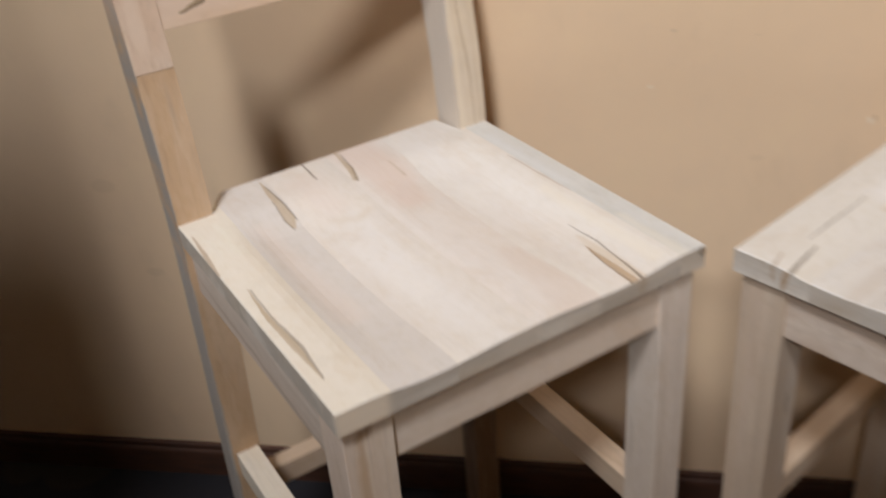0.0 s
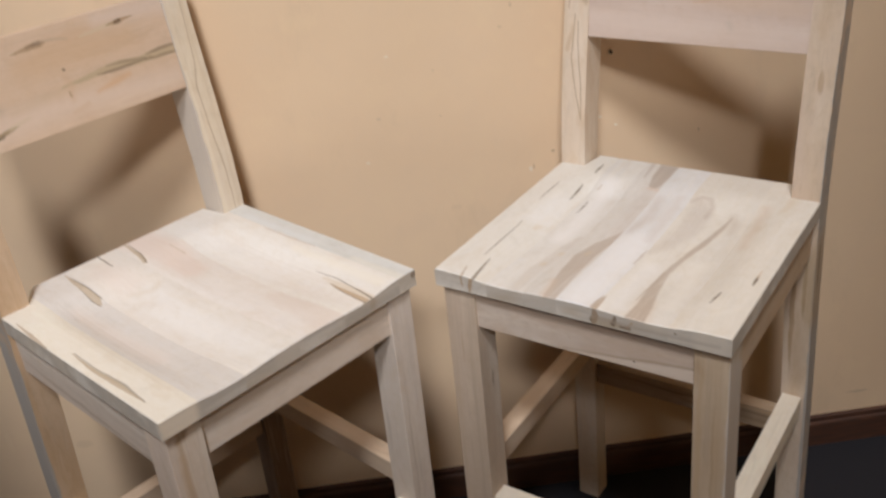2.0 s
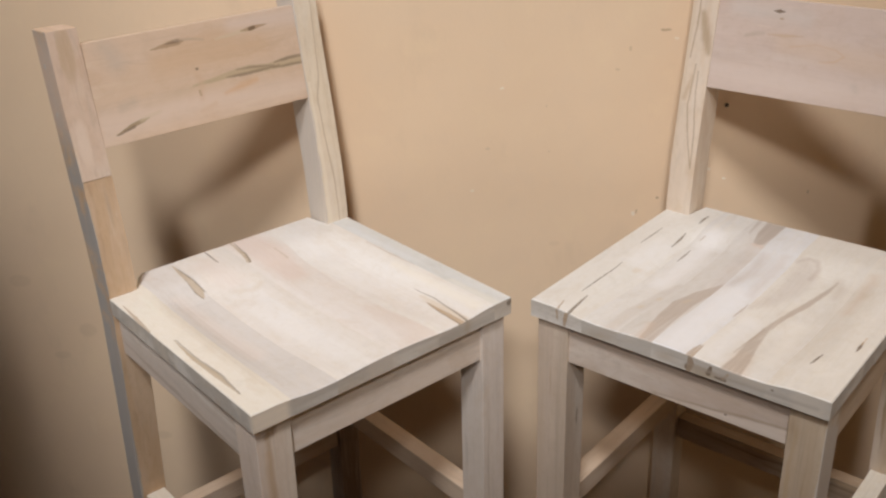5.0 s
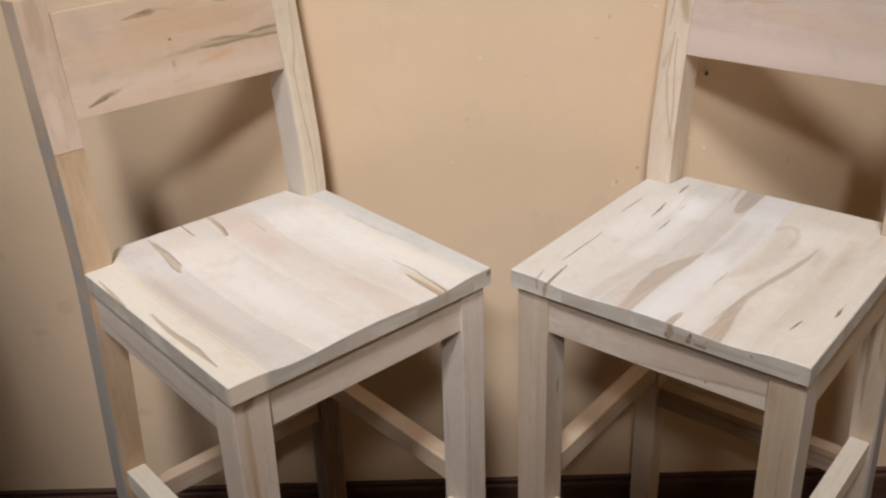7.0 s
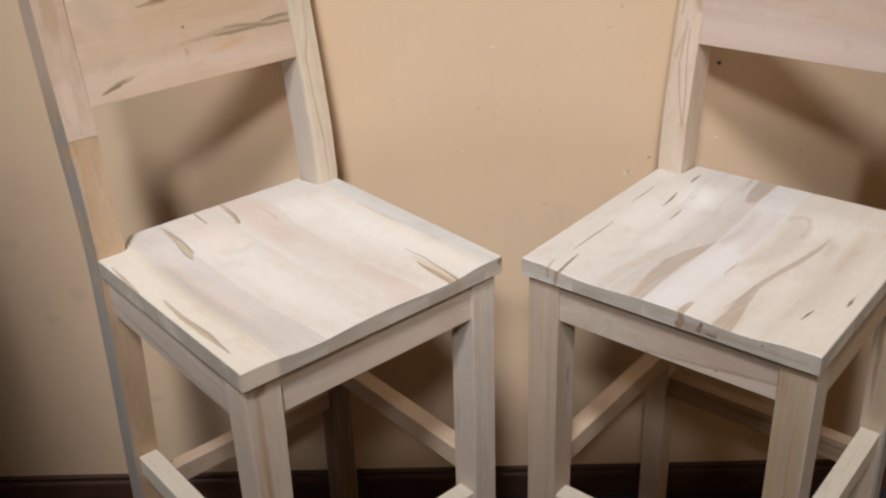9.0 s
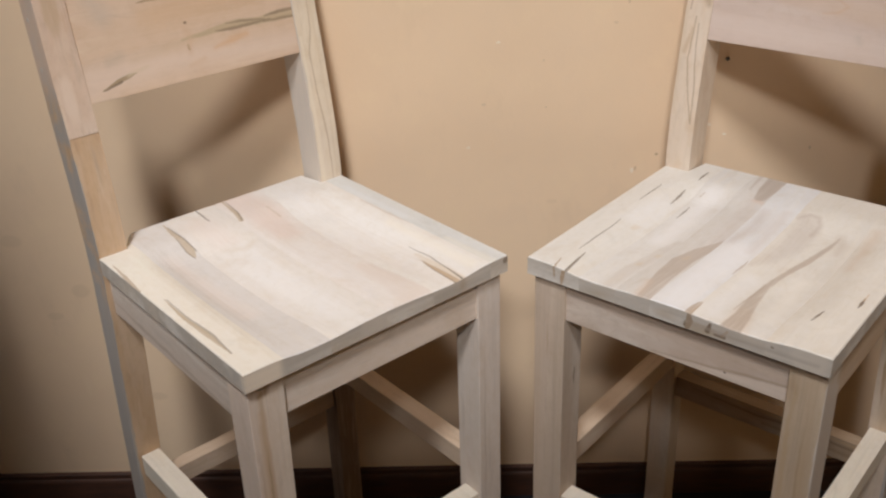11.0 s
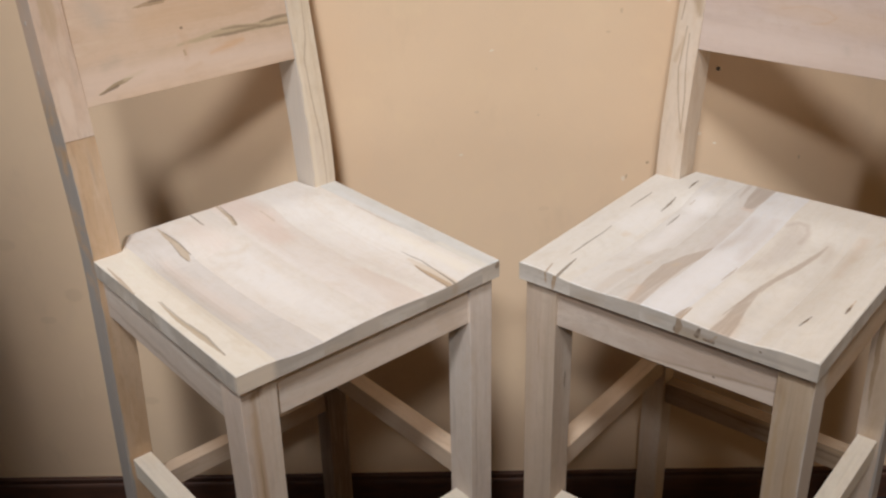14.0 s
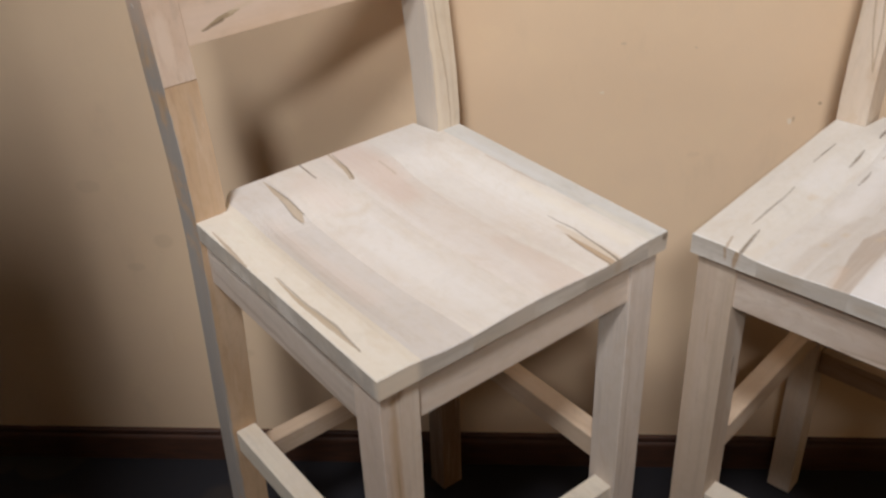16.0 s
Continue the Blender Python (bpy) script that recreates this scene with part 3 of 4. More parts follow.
left_wood = {
    "board": [maple("left_seat_a", CREAM, "y", S1, PALE, 0.05, 0.12, 0.05, SANDED), maple("left_seat_b", (0.665, 0.620, 0.565), "y", S2, PALE, 0.08, 0.16, 0.05, SANDED), maple("left_seat_c", (0.735, 0.680, 0.605), "y", S3, GREY, 0.18, 0.35, 0.14, SANDED),
              maple("left_seat_d", (0.750, 0.690, 0.620), "y", S4, ROSE, 0.10, 0.30, 0.12, SANDED), maple("left_seat_e", (0.745, 0.695, 0.620), "y", S5, ROSE, 0.20, 0.35, 0.14, SANDED), maple("left_seat_f", (0.615, 0.605, 0.560), "y", S6, CREAM, 0.15, 0.2, 0.12, SANDED)],
    # first mark: the outer side's grey shade, painted into the wood
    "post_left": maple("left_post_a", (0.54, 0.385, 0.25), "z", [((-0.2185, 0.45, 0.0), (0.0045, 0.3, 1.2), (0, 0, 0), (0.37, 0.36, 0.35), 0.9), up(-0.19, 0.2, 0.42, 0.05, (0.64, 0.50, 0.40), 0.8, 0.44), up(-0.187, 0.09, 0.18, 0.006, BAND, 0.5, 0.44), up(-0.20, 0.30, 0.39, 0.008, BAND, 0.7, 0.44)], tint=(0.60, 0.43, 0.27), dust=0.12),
    "facing": maple("left_post_facing", (0.62, 0.475, 0.37), "z", [up(-0.195, 0.31, 0.40, 0.014, (0.50, 0.37, 0.25), 0.75, 0.44), up(-0.18, 0.24, 0.30, 0.006, BAND, 0.3, 0.44), up(-0.20, 0.19, 0.27, 0.012, (0.72, 0.60, 0.50), 0.6, 0.44)], PALE, dust=0.15),
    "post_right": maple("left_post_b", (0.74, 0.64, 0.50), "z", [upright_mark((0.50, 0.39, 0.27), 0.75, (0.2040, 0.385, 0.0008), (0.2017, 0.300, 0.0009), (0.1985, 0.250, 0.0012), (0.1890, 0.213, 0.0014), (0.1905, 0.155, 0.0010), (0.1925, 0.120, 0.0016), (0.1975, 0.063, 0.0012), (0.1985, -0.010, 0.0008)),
                                                                # the pale strip is the inner arris highlight, painted
                                                                # as a streak
                                                                upright_mark(SAND, 0.45, (0.2060, 0.36, 0.0016), (0.2065, 0.20, 0.0022), (0.2070, 0.0, 0.0016), soft=0.003), upright_mark((0.80, 0.735, 0.62), 0.6, (0.178, 0.24, 0.002), (0.180, 0.0, 0.004), soft=0.002),
                                                                # shade below the seat and on the inner face put into
                                                                # the wood colour
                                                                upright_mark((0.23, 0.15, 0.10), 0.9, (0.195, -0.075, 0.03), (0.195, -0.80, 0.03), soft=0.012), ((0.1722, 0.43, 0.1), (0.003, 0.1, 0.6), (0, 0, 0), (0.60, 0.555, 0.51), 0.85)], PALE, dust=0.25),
    "leg_left": maple("left_leg_a", (0.73, 0.63, 0.53), "z", [up(-0.193, -0.8, 0.05, 0.007, (0.52, 0.365, 0.225), 0.65), upright_mark((0.36, 0.24, 0.14), 0.8, (-0.1960, -0.046, 0.003), (-0.1880, -0.042, 0.006), (-0.1830, -0.036, 0.003), soft=0.004), upright_mark((0.60, 0.45, 0.31), 0.6, (-0.196, -0.07, 0.004), (-0.197, -0.20, 0.007), (-0.198, -0.45, 0.006), soft=0.004), up(-0.183, -0.7, -0.1, 0.006, (0.56, 0.42, 0.29), 0.55), up(-0.194, -0.3, -0.12, 0.002, BROWN, 0.6), up(-0.205, -0.35, -0.1, 0.003, (0.52, 0.38, 0.25), 0.5)], dust=0.3),
    "leg_right": maple("left_leg_b", (0.69, 0.615, 0.545), "z", [((0.158, 0.045, -0.16), (0.006, 0.004, 0.05), (0, 0, 0), BROWN, 0.7), ((0.158, 0.03, -0.26), (0.006, 0.003, 0.10), (0, 0, 0), BAND, 0.8), up(0.175, -0.5, -0.1, 0.003, BAND, 0.5)]),
    "side_apron": SIDE, "front_apron": APRON, "rear_apron": REAR_WOOD, "stretcher": BAR, "bar_left": BAR, "bar_right": BAR_TAN, "bar_rear": BAR_REAR, "drop_left": 0.010, "drop_right": 0.0, "rear_z": (-0.482, -0.446),
    "rail": maple("left_rail", (0.645, 0.495, 0.375), "x", ([upright_mark((0.71, 0.585, 0.50), 0.6, (-0.16, 0.245, 0.020), (-0.06, 0.250, 0.016), (0.16, 0.240, 0.012), soft=0.016), upright_mark((0.60, 0.42, 0.27), 0.6, (-0.06, 0.315, 0.018), (0.03, 0.320, 0.020), (0.10, 0.315, 0.012), soft=0.016), upright_mark((0.62, 0.465, 0.335), 0.5, (-0.125, 0.300, 0.010), (-0.07, 0.303, 0.012), soft=0.012), upright_mark((0.56, 0.43, 0.30), 0.45, (-0.10, 0.262, 0.003), (-0.03, 0.270, 0.006), (0.02, 0.276, 0.006), soft=0.008), upright_mark((0.50, 0.435, 0.37), 0.5, (-0.140, 0.352, 0.010), (-0.128, 0.330, 0.012), soft=0.016), upright_mark((0.45, 0.385, 0.31), 0.45, (-0.134, 0.266, 0.004), (-0.116, 0.272, 0.006), soft=0.010)] +
        [upright_mark((0.70, 0.60, 0.55), 0.5, (0.06, 0.352, 0.008), (0.17, 0.348, 0.014), soft=0.012), upright_mark(BROWN, 0.85, (-0.074, 0.337, 0.0006), (-0.050, 0.3395, 0.0036), (-0.030, 0.3415, 0.0046), (-0.022, 0.3415, 0.0010)), upright_mark(INK, 0.6, (-0.050, 0.341, 0.0008), (-0.030, 0.3425, 0.0022)), upright_mark(BAND, 0.6, (-0.035, 0.344, 0.0014), (-0.012, 0.3425, 0.0016), (0.010, 0.338, 0.0010), soft=0.002), upright_mark(SAND, 0.8, (0.030, 0.335, 0.0014), (0.060, 0.3375, 0.0026), (0.088, 0.340, 0.0030), soft=0.002), upright_mark(BROWN, 0.85, (0.075, 0.3395, 0.0010), (0.093, 0.3405, 0.0038), (0.120, 0.3430, 0.0006)), upright_mark(DARK, 0.85, (0.090, 0.3400, 0.0028), (0.097, 0.3408, 0.0026))] +
        [upright_mark((0.46, 0.37, 0.24), 0.8, (-0.020, 0.275, 0.0010), (0.037, 0.279, 0.0046), (0.074, 0.2815, 0.0062), (0.110, 0.2785, 0.0052), (0.135, 0.2800, 0.0070), (0.176, 0.2800, 0.0070), soft=0.002), upright_mark(INK, 0.62, (0.037, 0.2765, 0.0006), (0.060, 0.2755, 0.0022), (0.085, 0.2760, 0.0022), (0.130, 0.2780, 0.0008), soft=0.0018), upright_mark(INK, 0.55, (0.055, 0.2845, 0.0006), (0.085, 0.2835, 0.0018), (0.120, 0.2795, 0.0010), soft=0.0018), upright_mark(INK, 0.62, (0.118, 0.2760, 0.0008), (0.150, 0.2755, 0.0018), (0.176, 0.2745, 0.0016), soft=0.0018), upright_mark(INK, 0.62, (0.122, 0.2835, 0.0008), (0.148, 0.2860, 0.0024), (0.176, 0.2865, 0.0022), soft=0.0018)] +
        [upright_mark((0.34, 0.26, 0.16), 0.9, (-0.152, 0.2310, 0.0004), (-0.126, 0.2388, 0.0030), (-0.110, 0.2425, 0.0032), (-0.098, 0.2445, 0.0006)), upright_mark(INK, 0.7, (-0.150, 0.2305, 0.0008), (-0.122, 0.2370, 0.0020)), upright_mark(SAND, 0.6, (-0.110, 0.244, 0.003), (-0.080, 0.250, 0.002), soft=0.003), upright_mark(DARK, 0.8, (-0.0095, 0.2975, 0.0018), (-0.0080, 0.2975, 0.0018)), upright_mark(BROWN, 0.8, (-0.0115, 0.2655, 0.0020), (-0.0105, 0.2605, 0.0024)), upright_mark((0.60, 0.43, 0.30), 0.6, (-0.012, 0.291, 0.004), (-0.006, 0.278, 0.004), (-0.010, 0.255, 0.003), soft=0.006), upright_mark((0.62, 0.375, 0.20), 0.6, (0.030, 0.2545, 0.0016), (0.060, 0.2600, 0.0050), (0.086, 0.2640, 0.0030), soft=0.005)] +
        [upright_mark((0.58, 0.42, 0.28), 0.5, (0.020, 0.308, 0.001), (0.080, 0.304, 0.002), (0.115, 0.312, 0.002), (0.10, 0.325, 0.002), soft=0.003), upright_mark((0.60, 0.42, 0.27), 0.4, (-0.015, 0.236, 0.002), (0.010, 0.243, 0.003), soft=0.004)]), (0.64, 0.485, 0.355), 0.40, 0.14, 0.28),
    "end": END_A, "rail_label": "wide maple back rail with dark beetle streaks"}

T1 = [seat_mark(INK, 0.8, (-0.1828, 0.258, 0.0004), (-0.1826, 0.295, 0.0013), (-0.1822, 0.329, 0.0005), soft=0.0006), seat_mark(INK, 0.75, (-0.1705, 0.064, 0.0005), (-0.1707, 0.105, 0.0011), (-0.1718, 0.182, 0.0005), soft=0.0006), seat_mark(INK, 0.8, (-0.1510, -0.006, 0.0022), (-0.1555, 0.032, 0.0019), (-0.1585, 0.061, 0.0006)),
      seat_mark(BROWN, 0.85, (-0.1685, -0.006, 0.0018), (-0.1720, 0.010, 0.0013), (-0.1755, 0.024, 0.0006)), seat_mark(INK, 0.9, (-0.1427, 0.382, 0.0008), (-0.1432, 0.400, 0.0021), (-0.1437, 0.417, 0.0008)), seat_mark(INK, 0.85, (-0.1458, 0.292, 0.0006), (-0.1466, 0.322, 0.0018), (-0.1477, 0.345, 0.0006)),
      seat_mark(SAND, 0.5, (-0.150, 0.180, 0.003), (-0.149, 0.190, 0.005), (-0.146, 0.196, 0.002), soft=0.003), seat_mark(SEAT_SHEEN, 0.4, (-0.16, 0.20, 0.012), (-0.155, 0.28, 0.014), soft=0.014)]
T2 = [seat_mark(SEAT_SHEEN, 0.5, (-0.104, 0.18, 0.014), (-0.104, 0.36, 0.016), soft=0.014), seat_mark(INK, 0.85, (-0.1205, 0.264, 0.0006), (-0.1205, 0.288, 0.0015), (-0.1207, 0.308, 0.0006)), seat_mark(BROWN, 0.6, (-0.1211, 0.344, 0.0008), (-0.1190, 0.355, 0.0010)),
      seat_mark(BAND, 0.24, (-0.086, -0.01, 0.008), (-0.090, 0.07, 0.010), (-0.086, 0.14, 0.010), (-0.078, 0.19, 0.006), soft=0.004), seat_mark((0.62, 0.49, 0.31), 0.5, (-0.0895, 0.088, 0.003), (-0.0890, 0.096, 0.003), soft=0.005), seat_mark((0.62, 0.49, 0.31), 0.5, (-0.0810, 0.130, 0.003), (-0.0800, 0.135, 0.003), soft=0.005)]
T3 = ([seat_mark(BAND, 0.70, (-0.0290, -0.03, 0.0100), (-0.0330, 0.02, 0.0100), (-0.0390, 0.07, 0.0135), (-0.0430, 0.13, 0.0160), (-0.0350, 0.172, 0.0120), (-0.0220, 0.205, 0.0080), (-0.0140, 0.235, 0.0030), soft=0.0014), seat_mark((0.60, 0.45, 0.33), 0.45, (-0.041, 0.0, 0.005), (-0.047, 0.045, 0.005), soft=0.007), seat_mark((0.58, 0.46, 0.31), 0.5, (-0.043, 0.138, 0.004), (-0.041, 0.144, 0.004), soft=0.005), seat_mark((0.52, 0.44, 0.38), 0.30, (-0.028, 0.205, 0.010), (-0.034, 0.285, 0.010), (-0.034, 0.37, 0.012), soft=0.010), seat_mark((0.42, 0.345, 0.28), 0.80, (-0.0340, 0.372, 0.0090), (-0.0360, 0.400, 0.0130), (-0.0400, 0.47, 0.0165), soft=0.0016)] +
        [seat_mark((0.60, 0.46, 0.36), 0.6, (-0.040, 0.362, 0.003), (-0.026, 0.360, 0.004), soft=0.005), seat_mark(BAND, 0.45, (-0.0600, 0.392, 0.0014), (-0.0670, 0.46, 0.0045), soft=0.002)])
T4 = [seat_mark(SEAT_SHEEN, 0.6, (0.006, 0.02, 0.022), (0.004, 0.20, 0.024), soft=0.016), seat_mark((0.52, 0.44, 0.38), 0.45, (-0.016, 0.225, 0.006), (-0.004, 0.275, 0.010), (-0.012, 0.340, 0.006), soft=0.009), seat_mark((0.55, 0.47, 0.41), 0.40, (0.024, 0.210, 0.006), (0.020, 0.30, 0.010), (0.018, 0.35, 0.006), soft=0.010),
      seat_mark(BROWN, 0.65, (0.0312, 0.134, 0.0006), (0.0310, 0.160, 0.0016), (0.0310, 0.184, 0.0006)), seat_mark(BROWN, 0.75, (0.0320, 0.034, 0.0008), (0.0305, 0.012, 0.0030), (0.0310, -0.008, 0.0040))]
T5 = ([seat_mark(SEAT_SHEEN, 0.4, (0.055, 0.02, 0.012), (0.055, 0.14, 0.012), soft=0.012), seat_mark((0.80, 0.75, 0.66), 0.5, (0.118, 0.05, 0.010), (0.110, 0.18, 0.012), soft=0.012), seat_mark((0.63, 0.50, 0.38), 0.5, (0.096, -0.01, 0.016), (0.086, 0.05, 0.012), soft=0.008), seat_mark((0.50, 0.425, 0.365), 0.40, (0.037, 0.178, 0.003), (0.050, 0.215, 0.011), (0.060, 0.270, 0.016), (0.060, 0.325, 0.017), (0.048, 0.352, 0.012), soft=0.009), seat_mark((0.46, 0.37, 0.30), 0.45, (0.037, 0.345, 0.002), (0.048, 0.364, 0.003), (0.063, 0.362, 0.004), (0.071, 0.345, 0.004), (0.070, 0.315, 0.003), soft=0.004)] +
        [seat_mark(BAND, 0.76, (0.0900, -0.02, 0.0150), (0.0880, 0.035, 0.0105), (0.0800, 0.092, 0.0072), (0.0772, 0.140, 0.0042), (0.0815, 0.187, 0.0036), (0.0915, 0.240, 0.0048), (0.1015, 0.298, 0.0036), (0.1060, 0.332, 0.0012), soft=0.0018), seat_mark((0.40, 0.31, 0.235), 0.6, (0.0725, 0.045, 0.0006), (0.0735, 0.092, 0.0014), (0.0748, 0.140, 0.0010)), seat_mark((0.55, 0.46, 0.37), 0.45, (0.106, 0.335, 0.006), (0.116, 0.315, 0.008), (0.118, 0.285, 0.004), soft=0.008), seat_mark(BROWN, 0.75, (0.0350, 0.034, 0.0008), (0.0352, 0.010, 0.0022), (0.0355, -0.008, 0.0030)), line(0.062, 0.0, 0.062, -0.008, 0.0048, DARK, 0.85), line(0.048, 0.0, 0.048, -0.008, 0.0034, BROWN, 0.85)])
T6 = [seat_mark(DARK, 0.95, (0.1622, 0.072, 0.0006), (0.1645, 0.086, 0.0018), (0.1671, 0.102, 0.0006)), seat_mark(DARK, 0.9, (0.1984, 0.131, 0.0006), (0.1986, 0.143, 0.0024), (0.1987, 0.159, 0.0007)), seat_mark((0.60, 0.44, 0.28), 0.6, (0.1987, 0.152, 0.0014), (0.1990, 0.172, 0.0010), soft=0.001),
      seat_mark((0.63, 0.49, 0.37), 0.45, (0.150, 0.24, 0.006), (0.148, 0.36, 0.008), soft=0.010), seat_mark((0.62, 0.50, 0.35), 0.4, (0.175, 0.355, 0.004), (0.180, 0.400, 0.006), soft=0.006)]
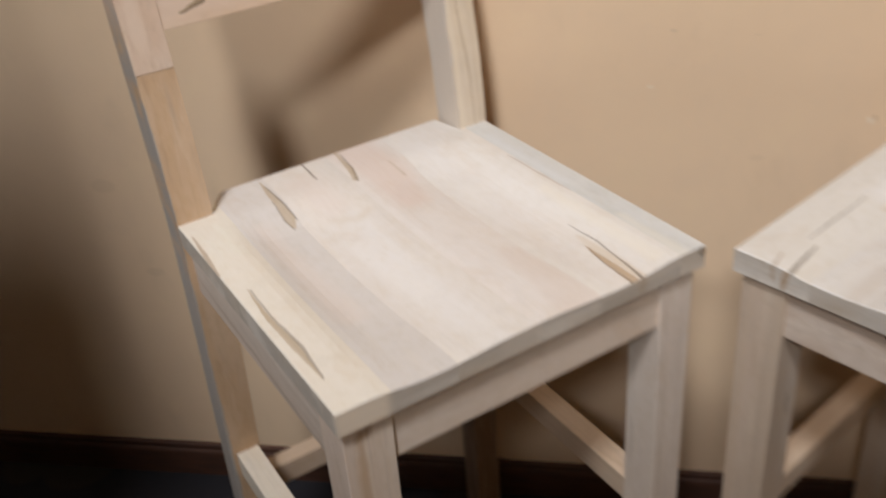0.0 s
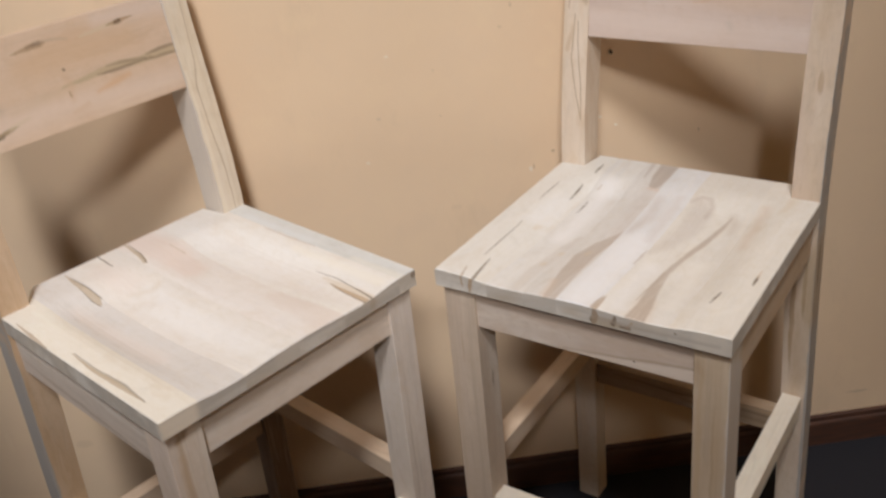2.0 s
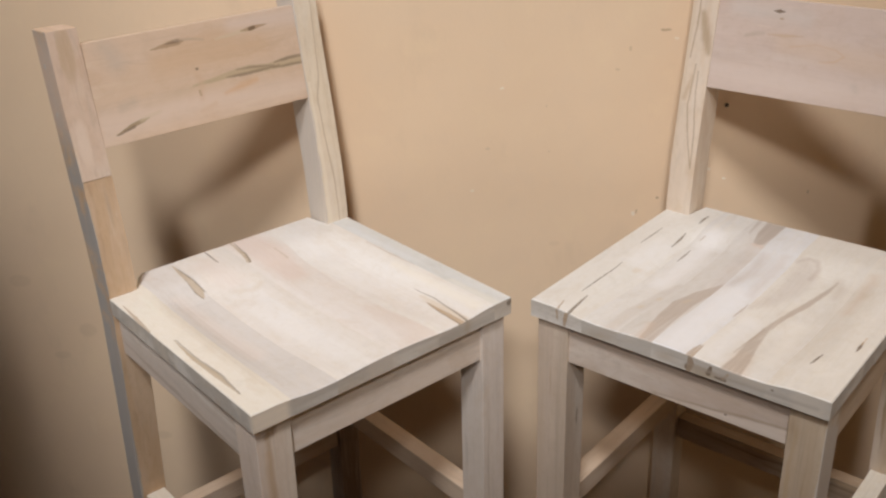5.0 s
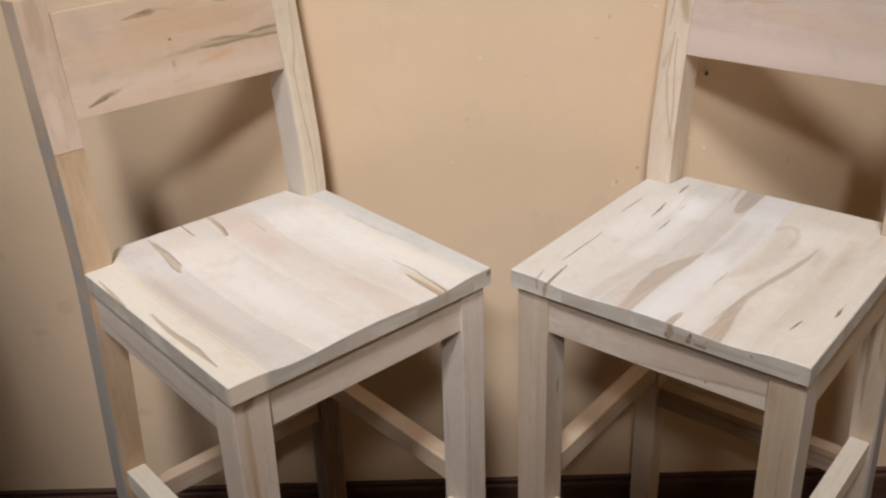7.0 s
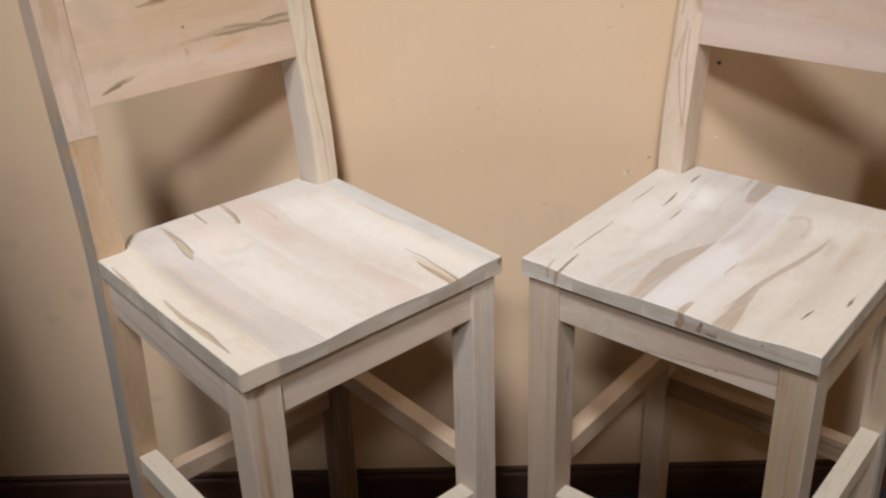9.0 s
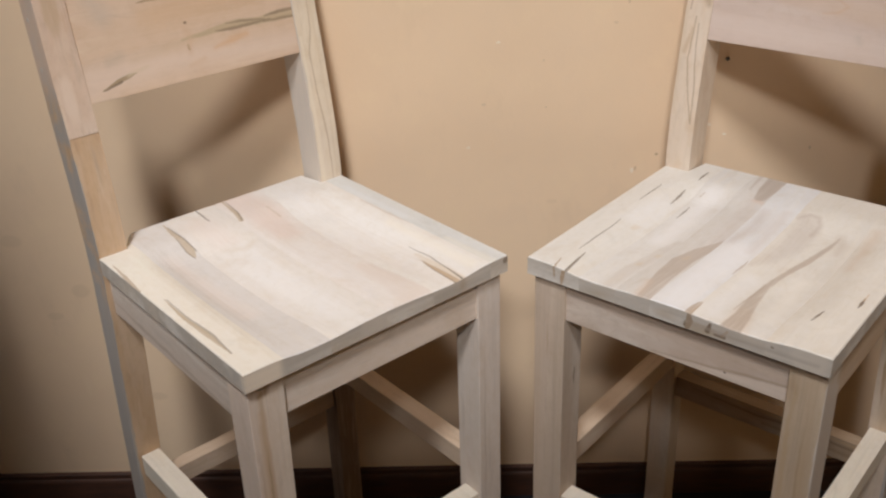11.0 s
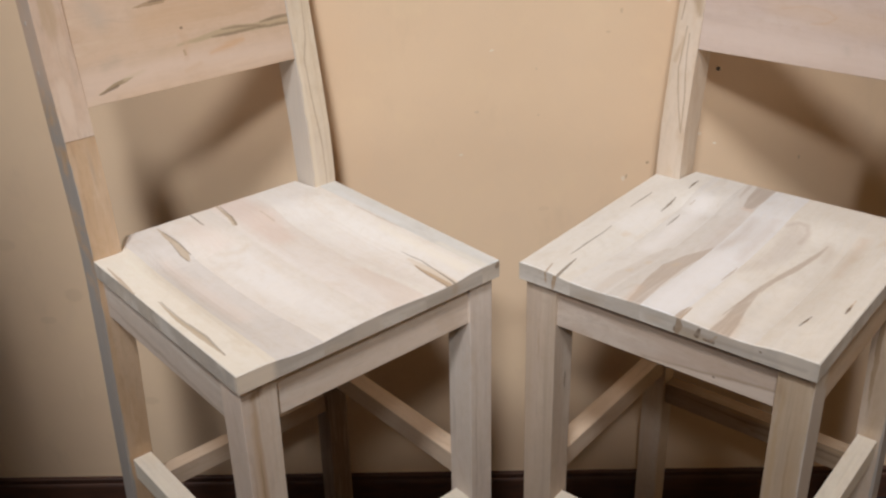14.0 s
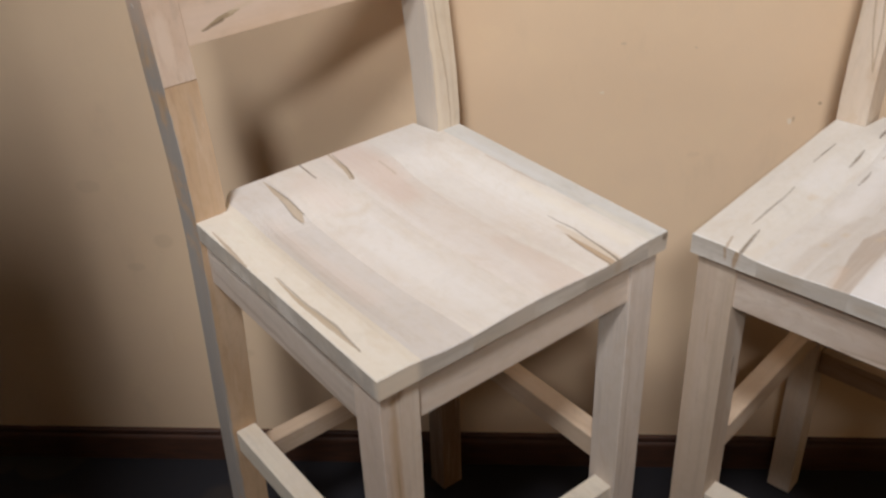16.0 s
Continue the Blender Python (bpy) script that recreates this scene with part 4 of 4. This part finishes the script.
right_wood = {
    "board": [maple("right_seat_a", (0.700, 0.658, 0.583), "y", T1, PALE, 0.18, 0.3, 0.12, SANDED), maple("right_seat_b", (0.660, 0.625, 0.570), "y", T2, CREAM, 0.2, 0.3, 0.12, SANDED), maple("right_seat_c", (0.640, 0.600, 0.540), "y", T3, GREY, 0.2, 0.25, 0.14, SANDED),
              maple("right_seat_d", (0.690, 0.672, 0.640), "y", T4, GREY, 0.2, 0.35, 0.12, SANDED), maple("right_seat_e", (0.680, 0.630, 0.550), "y", T5, CREAM, 0.2, 0.3, 0.12, SANDED), maple("right_seat_f", (0.715, 0.662, 0.572), "y", T6, PALE, 0.2, 0.3, 0.12, SANDED)],
    "post_left": maple("right_post_a", (0.68, 0.56, 0.44), "z", [upright_mark((0.42, 0.32, 0.22), 0.8, (-0.1960, 0.250, 0.0010), (-0.2000, 0.182, 0.0012), (-0.1930, 0.136, 0.0012), (-0.1800, 0.080, 0.0010), (-0.1815, 0.135, 0.0012), (-0.1895, 0.205, 0.0010), (-0.1900, 0.240, 0.0008)),
                                                                upright_mark((0.55, 0.42, 0.29), 0.7, (-0.1985, 0.232, 0.002), (-0.2080, 0.195, 0.0045), soft=0.003), upright_mark((0.44, 0.33, 0.22), 0.8, (-0.1950, 0.330, 0.005), (-0.1850, 0.295, 0.008), (-0.178, 0.270, 0.004), soft=0.005), upright_mark(BROWN, 0.7, (-0.2020, 0.38, 0.001), (-0.2030, 0.31, 0.0014), (-0.2080, 0.26, 0.001)),
                                                                upright_mark(SAND, 0.5, (-0.213, 0.36, 0.003), (-0.213, 0.10, 0.002), soft=0.002)], PALE, 0.3, 0.3, 0.25),
    # the grey on the outer face is side shade put into the colour
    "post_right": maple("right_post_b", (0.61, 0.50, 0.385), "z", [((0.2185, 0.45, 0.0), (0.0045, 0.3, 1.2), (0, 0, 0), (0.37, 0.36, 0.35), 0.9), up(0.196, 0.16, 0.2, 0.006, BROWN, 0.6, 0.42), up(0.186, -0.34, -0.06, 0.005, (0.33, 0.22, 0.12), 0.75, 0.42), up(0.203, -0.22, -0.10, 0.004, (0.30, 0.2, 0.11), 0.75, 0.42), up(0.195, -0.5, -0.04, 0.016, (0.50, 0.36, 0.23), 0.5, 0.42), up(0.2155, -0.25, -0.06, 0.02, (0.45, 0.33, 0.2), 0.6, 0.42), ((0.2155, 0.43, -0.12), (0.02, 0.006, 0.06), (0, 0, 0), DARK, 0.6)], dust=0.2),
    "leg_left": maple("right_leg_a", (0.53, 0.435, 0.345), "z", [up(-0.185, -0.17, -0.09, 0.003, BROWN, 0.5), up(-0.17, -0.6, -0.05, 0.006, BAND, 0.4), ((-0.158, 0.04, -0.2), (0.006, 0.003, 0.02), (0, 0, 0), DARK, 0.6), up(-0.20, -0.5, -0.04, 0.008, (0.52, 0.41, 0.30), 0.5)], dust=0.28),
    # outer face greyed: shade on that side painted in, other marks are grain
    "leg_right": maple("right_leg_b", (0.53, 0.42, 0.305), "z", [up(0.172, -0.09, -0.026, 0.014, (0.36, 0.25, 0.15), 0.5), up(0.19, -0.5, -0.2, 0.014, (0.62, 0.51, 0.39), 0.5), ((0.2138, 0.03, -0.3), (0.003, 0.1, 0.6), (0, 0, 0), (0.60, 0.555, 0.51), 0.8), up(0.175, -0.6, -0.03, 0.005, (0.50, 0.36, 0.22), 0.6), up(0.195, -0.4, -0.03, 0.003, BROWN, 0.5), up(0.187, -0.24, -0.1, 0.008, BAND, 0.4), up(0.20, -0.35, -0.05, 0.009, (0.48, 0.35, 0.22), 0.5)], tint=(0.50, 0.38, 0.26), dust=0.22),
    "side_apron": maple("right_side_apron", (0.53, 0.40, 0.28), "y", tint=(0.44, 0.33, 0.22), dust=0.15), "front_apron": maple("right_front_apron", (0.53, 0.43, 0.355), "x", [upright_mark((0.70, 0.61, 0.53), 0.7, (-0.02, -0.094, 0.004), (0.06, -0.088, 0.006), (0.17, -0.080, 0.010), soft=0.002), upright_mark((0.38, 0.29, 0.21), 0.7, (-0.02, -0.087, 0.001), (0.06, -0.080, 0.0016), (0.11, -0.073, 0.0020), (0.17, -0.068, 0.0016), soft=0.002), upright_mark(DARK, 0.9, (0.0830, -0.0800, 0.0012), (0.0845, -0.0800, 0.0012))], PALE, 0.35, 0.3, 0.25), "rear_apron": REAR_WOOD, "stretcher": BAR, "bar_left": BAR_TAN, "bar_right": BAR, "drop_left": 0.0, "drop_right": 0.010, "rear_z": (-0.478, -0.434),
    # dark base holds the seat's shade; the streaks are grain
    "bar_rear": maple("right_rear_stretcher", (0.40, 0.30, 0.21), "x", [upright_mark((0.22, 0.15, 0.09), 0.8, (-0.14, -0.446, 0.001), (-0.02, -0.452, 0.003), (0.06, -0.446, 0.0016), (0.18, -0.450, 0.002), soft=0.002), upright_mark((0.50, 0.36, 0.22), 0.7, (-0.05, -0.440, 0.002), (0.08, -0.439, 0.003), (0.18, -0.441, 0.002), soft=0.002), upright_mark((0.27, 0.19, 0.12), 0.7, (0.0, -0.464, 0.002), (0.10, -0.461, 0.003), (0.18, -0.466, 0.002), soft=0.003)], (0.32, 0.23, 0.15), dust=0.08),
    "rail": maple("right_rail", (0.585, 0.475, 0.415), "x", ([upright_mark((0.70, 0.60, 0.54), 0.55, (-0.16, 0.245, 0.020), (0.16, 0.238, 0.018), soft=0.014), upright_mark((0.62, 0.48, 0.37), 0.5, (-0.06, 0.300, 0.012), (0.06, 0.288, 0.016), (0.16, 0.280, 0.012), soft=0.014), upright_mark((0.60, 0.56, 0.52), 0.4, (-0.14, 0.345, 0.012), (-0.03, 0.340, 0.010), soft=0.012), upright_mark(DARK, 0.85, (-0.0830, 0.3450, 0.0006), (-0.0745, 0.3455, 0.0030), (-0.0655, 0.3460, 0.0006)), upright_mark(BROWN, 0.7, (-0.0705, 0.3350, 0.0016), (-0.0675, 0.3355, 0.0016)), upright_mark(BAND, 0.6, (-0.122, 0.3045, 0.0018), (-0.108, 0.3085, 0.0036), (-0.093, 0.3110, 0.0016), soft=0.003), upright_mark((0.52, 0.37, 0.25), 0.7, (-0.086, 0.3105, 0.0012), (-0.058, 0.3110, 0.0030), (-0.032, 0.3130, 0.0006), soft=0.002)] +
        [upright_mark((0.58, 0.41, 0.28), 0.6, (-0.050, 0.2960, 0.0008), (-0.011, 0.3035, 0.0012), (0.020, 0.3000, 0.0012), (0.033, 0.2920, 0.0014), (0.020, 0.2830, 0.0016), (-0.002, 0.2790, 0.0010), soft=0.0018), upright_mark((0.50, 0.43, 0.37), 0.5, (0.054, 0.252, 0.004), (0.058, 0.246, 0.004), soft=0.007), upright_mark((0.57, 0.42, 0.31), 0.5, (0.075, 0.302, 0.001), (0.105, 0.297, 0.002), (0.15, 0.300, 0.001), soft=0.003)]), (0.64, 0.53, 0.465), 0.3, 0.22, 0.22),
    "end": END_B, "rail_label": "wide pinkish maple back rail"}

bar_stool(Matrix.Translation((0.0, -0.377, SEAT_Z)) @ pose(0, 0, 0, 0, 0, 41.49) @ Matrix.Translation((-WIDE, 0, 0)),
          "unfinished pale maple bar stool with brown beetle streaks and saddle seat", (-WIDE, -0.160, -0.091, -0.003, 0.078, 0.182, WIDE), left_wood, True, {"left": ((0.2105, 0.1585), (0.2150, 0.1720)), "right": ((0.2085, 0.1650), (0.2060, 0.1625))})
bar_stool(Matrix.Translation((0.028, -0.384, SEAT_Z)) @ pose(0, 0, 0, 0, 0, -38.93) @ Matrix.Translation((WIDE, 0, 0)),
          "unfinished maple bar stool with wide grey-brown bands across its seat", (-WIDE, -0.130, -0.074, -0.022, 0.033, 0.135, WIDE), right_wood, False, {"left": ((0.2080, 0.1570), (0.2050, 0.1560)), "right": ((0.2125, 0.1655), (0.2180, 0.1725))})

# ---- on the wall ----
def wall_picture(x0, x1, z0, z1):
    thing = new("wall_picture")
    thing.location = ((x0 + x1) / 2, BACK, z0)
    tagged(thing, "dark walnut picture frame hung on the cream wall", "picture frame")
    w, h = (x1 - x0) / 2, z1 - z0
    for a, b in (((-w, -0.023, 0), (w, -0.001, 0.04)), ((-w, -0.023, h - 0.04), (w, -0.001, h)), ((-w, -0.023, 0.0405), (-w + 0.04, -0.001, h - 0.0405)), ((w - 0.04, -0.023, 0.0405), (w, -0.001, h - 0.0405))):
        part("frame_bar", box(a, b, 0.002), FRAME, thing)
    part("picture_sheet", box((-w + 0.0405, -0.010, 0.0405), (w - 0.0405, -0.002, h - 0.0405)), MAT, thing, "plain pale sheet")


wall_picture(-0.515, 0.20, 1.210, 1.69)


def nail(x, z):
    bm = bmesh.new()
    for r0, r1, y0, y1 in ((0.0012, 0.0012, 0.0, -0.006), (0.0036, 0.0030, -0.006, -0.0085)):
        bmesh.ops.create_cone(bm, cap_ends=True, segments=14, radius1=r0, radius2=r1, depth=abs(y1 - y0), matrix=Matrix.Translation((x, BACK + (y0 + y1) / 2, z)) @ pose(0, 0, 0, 90, 0, 0))
    tagged(finish(bm, "nail", STEEL), "small dark nail head in the cream wall", "nail")


nail(0.389, 0.944)
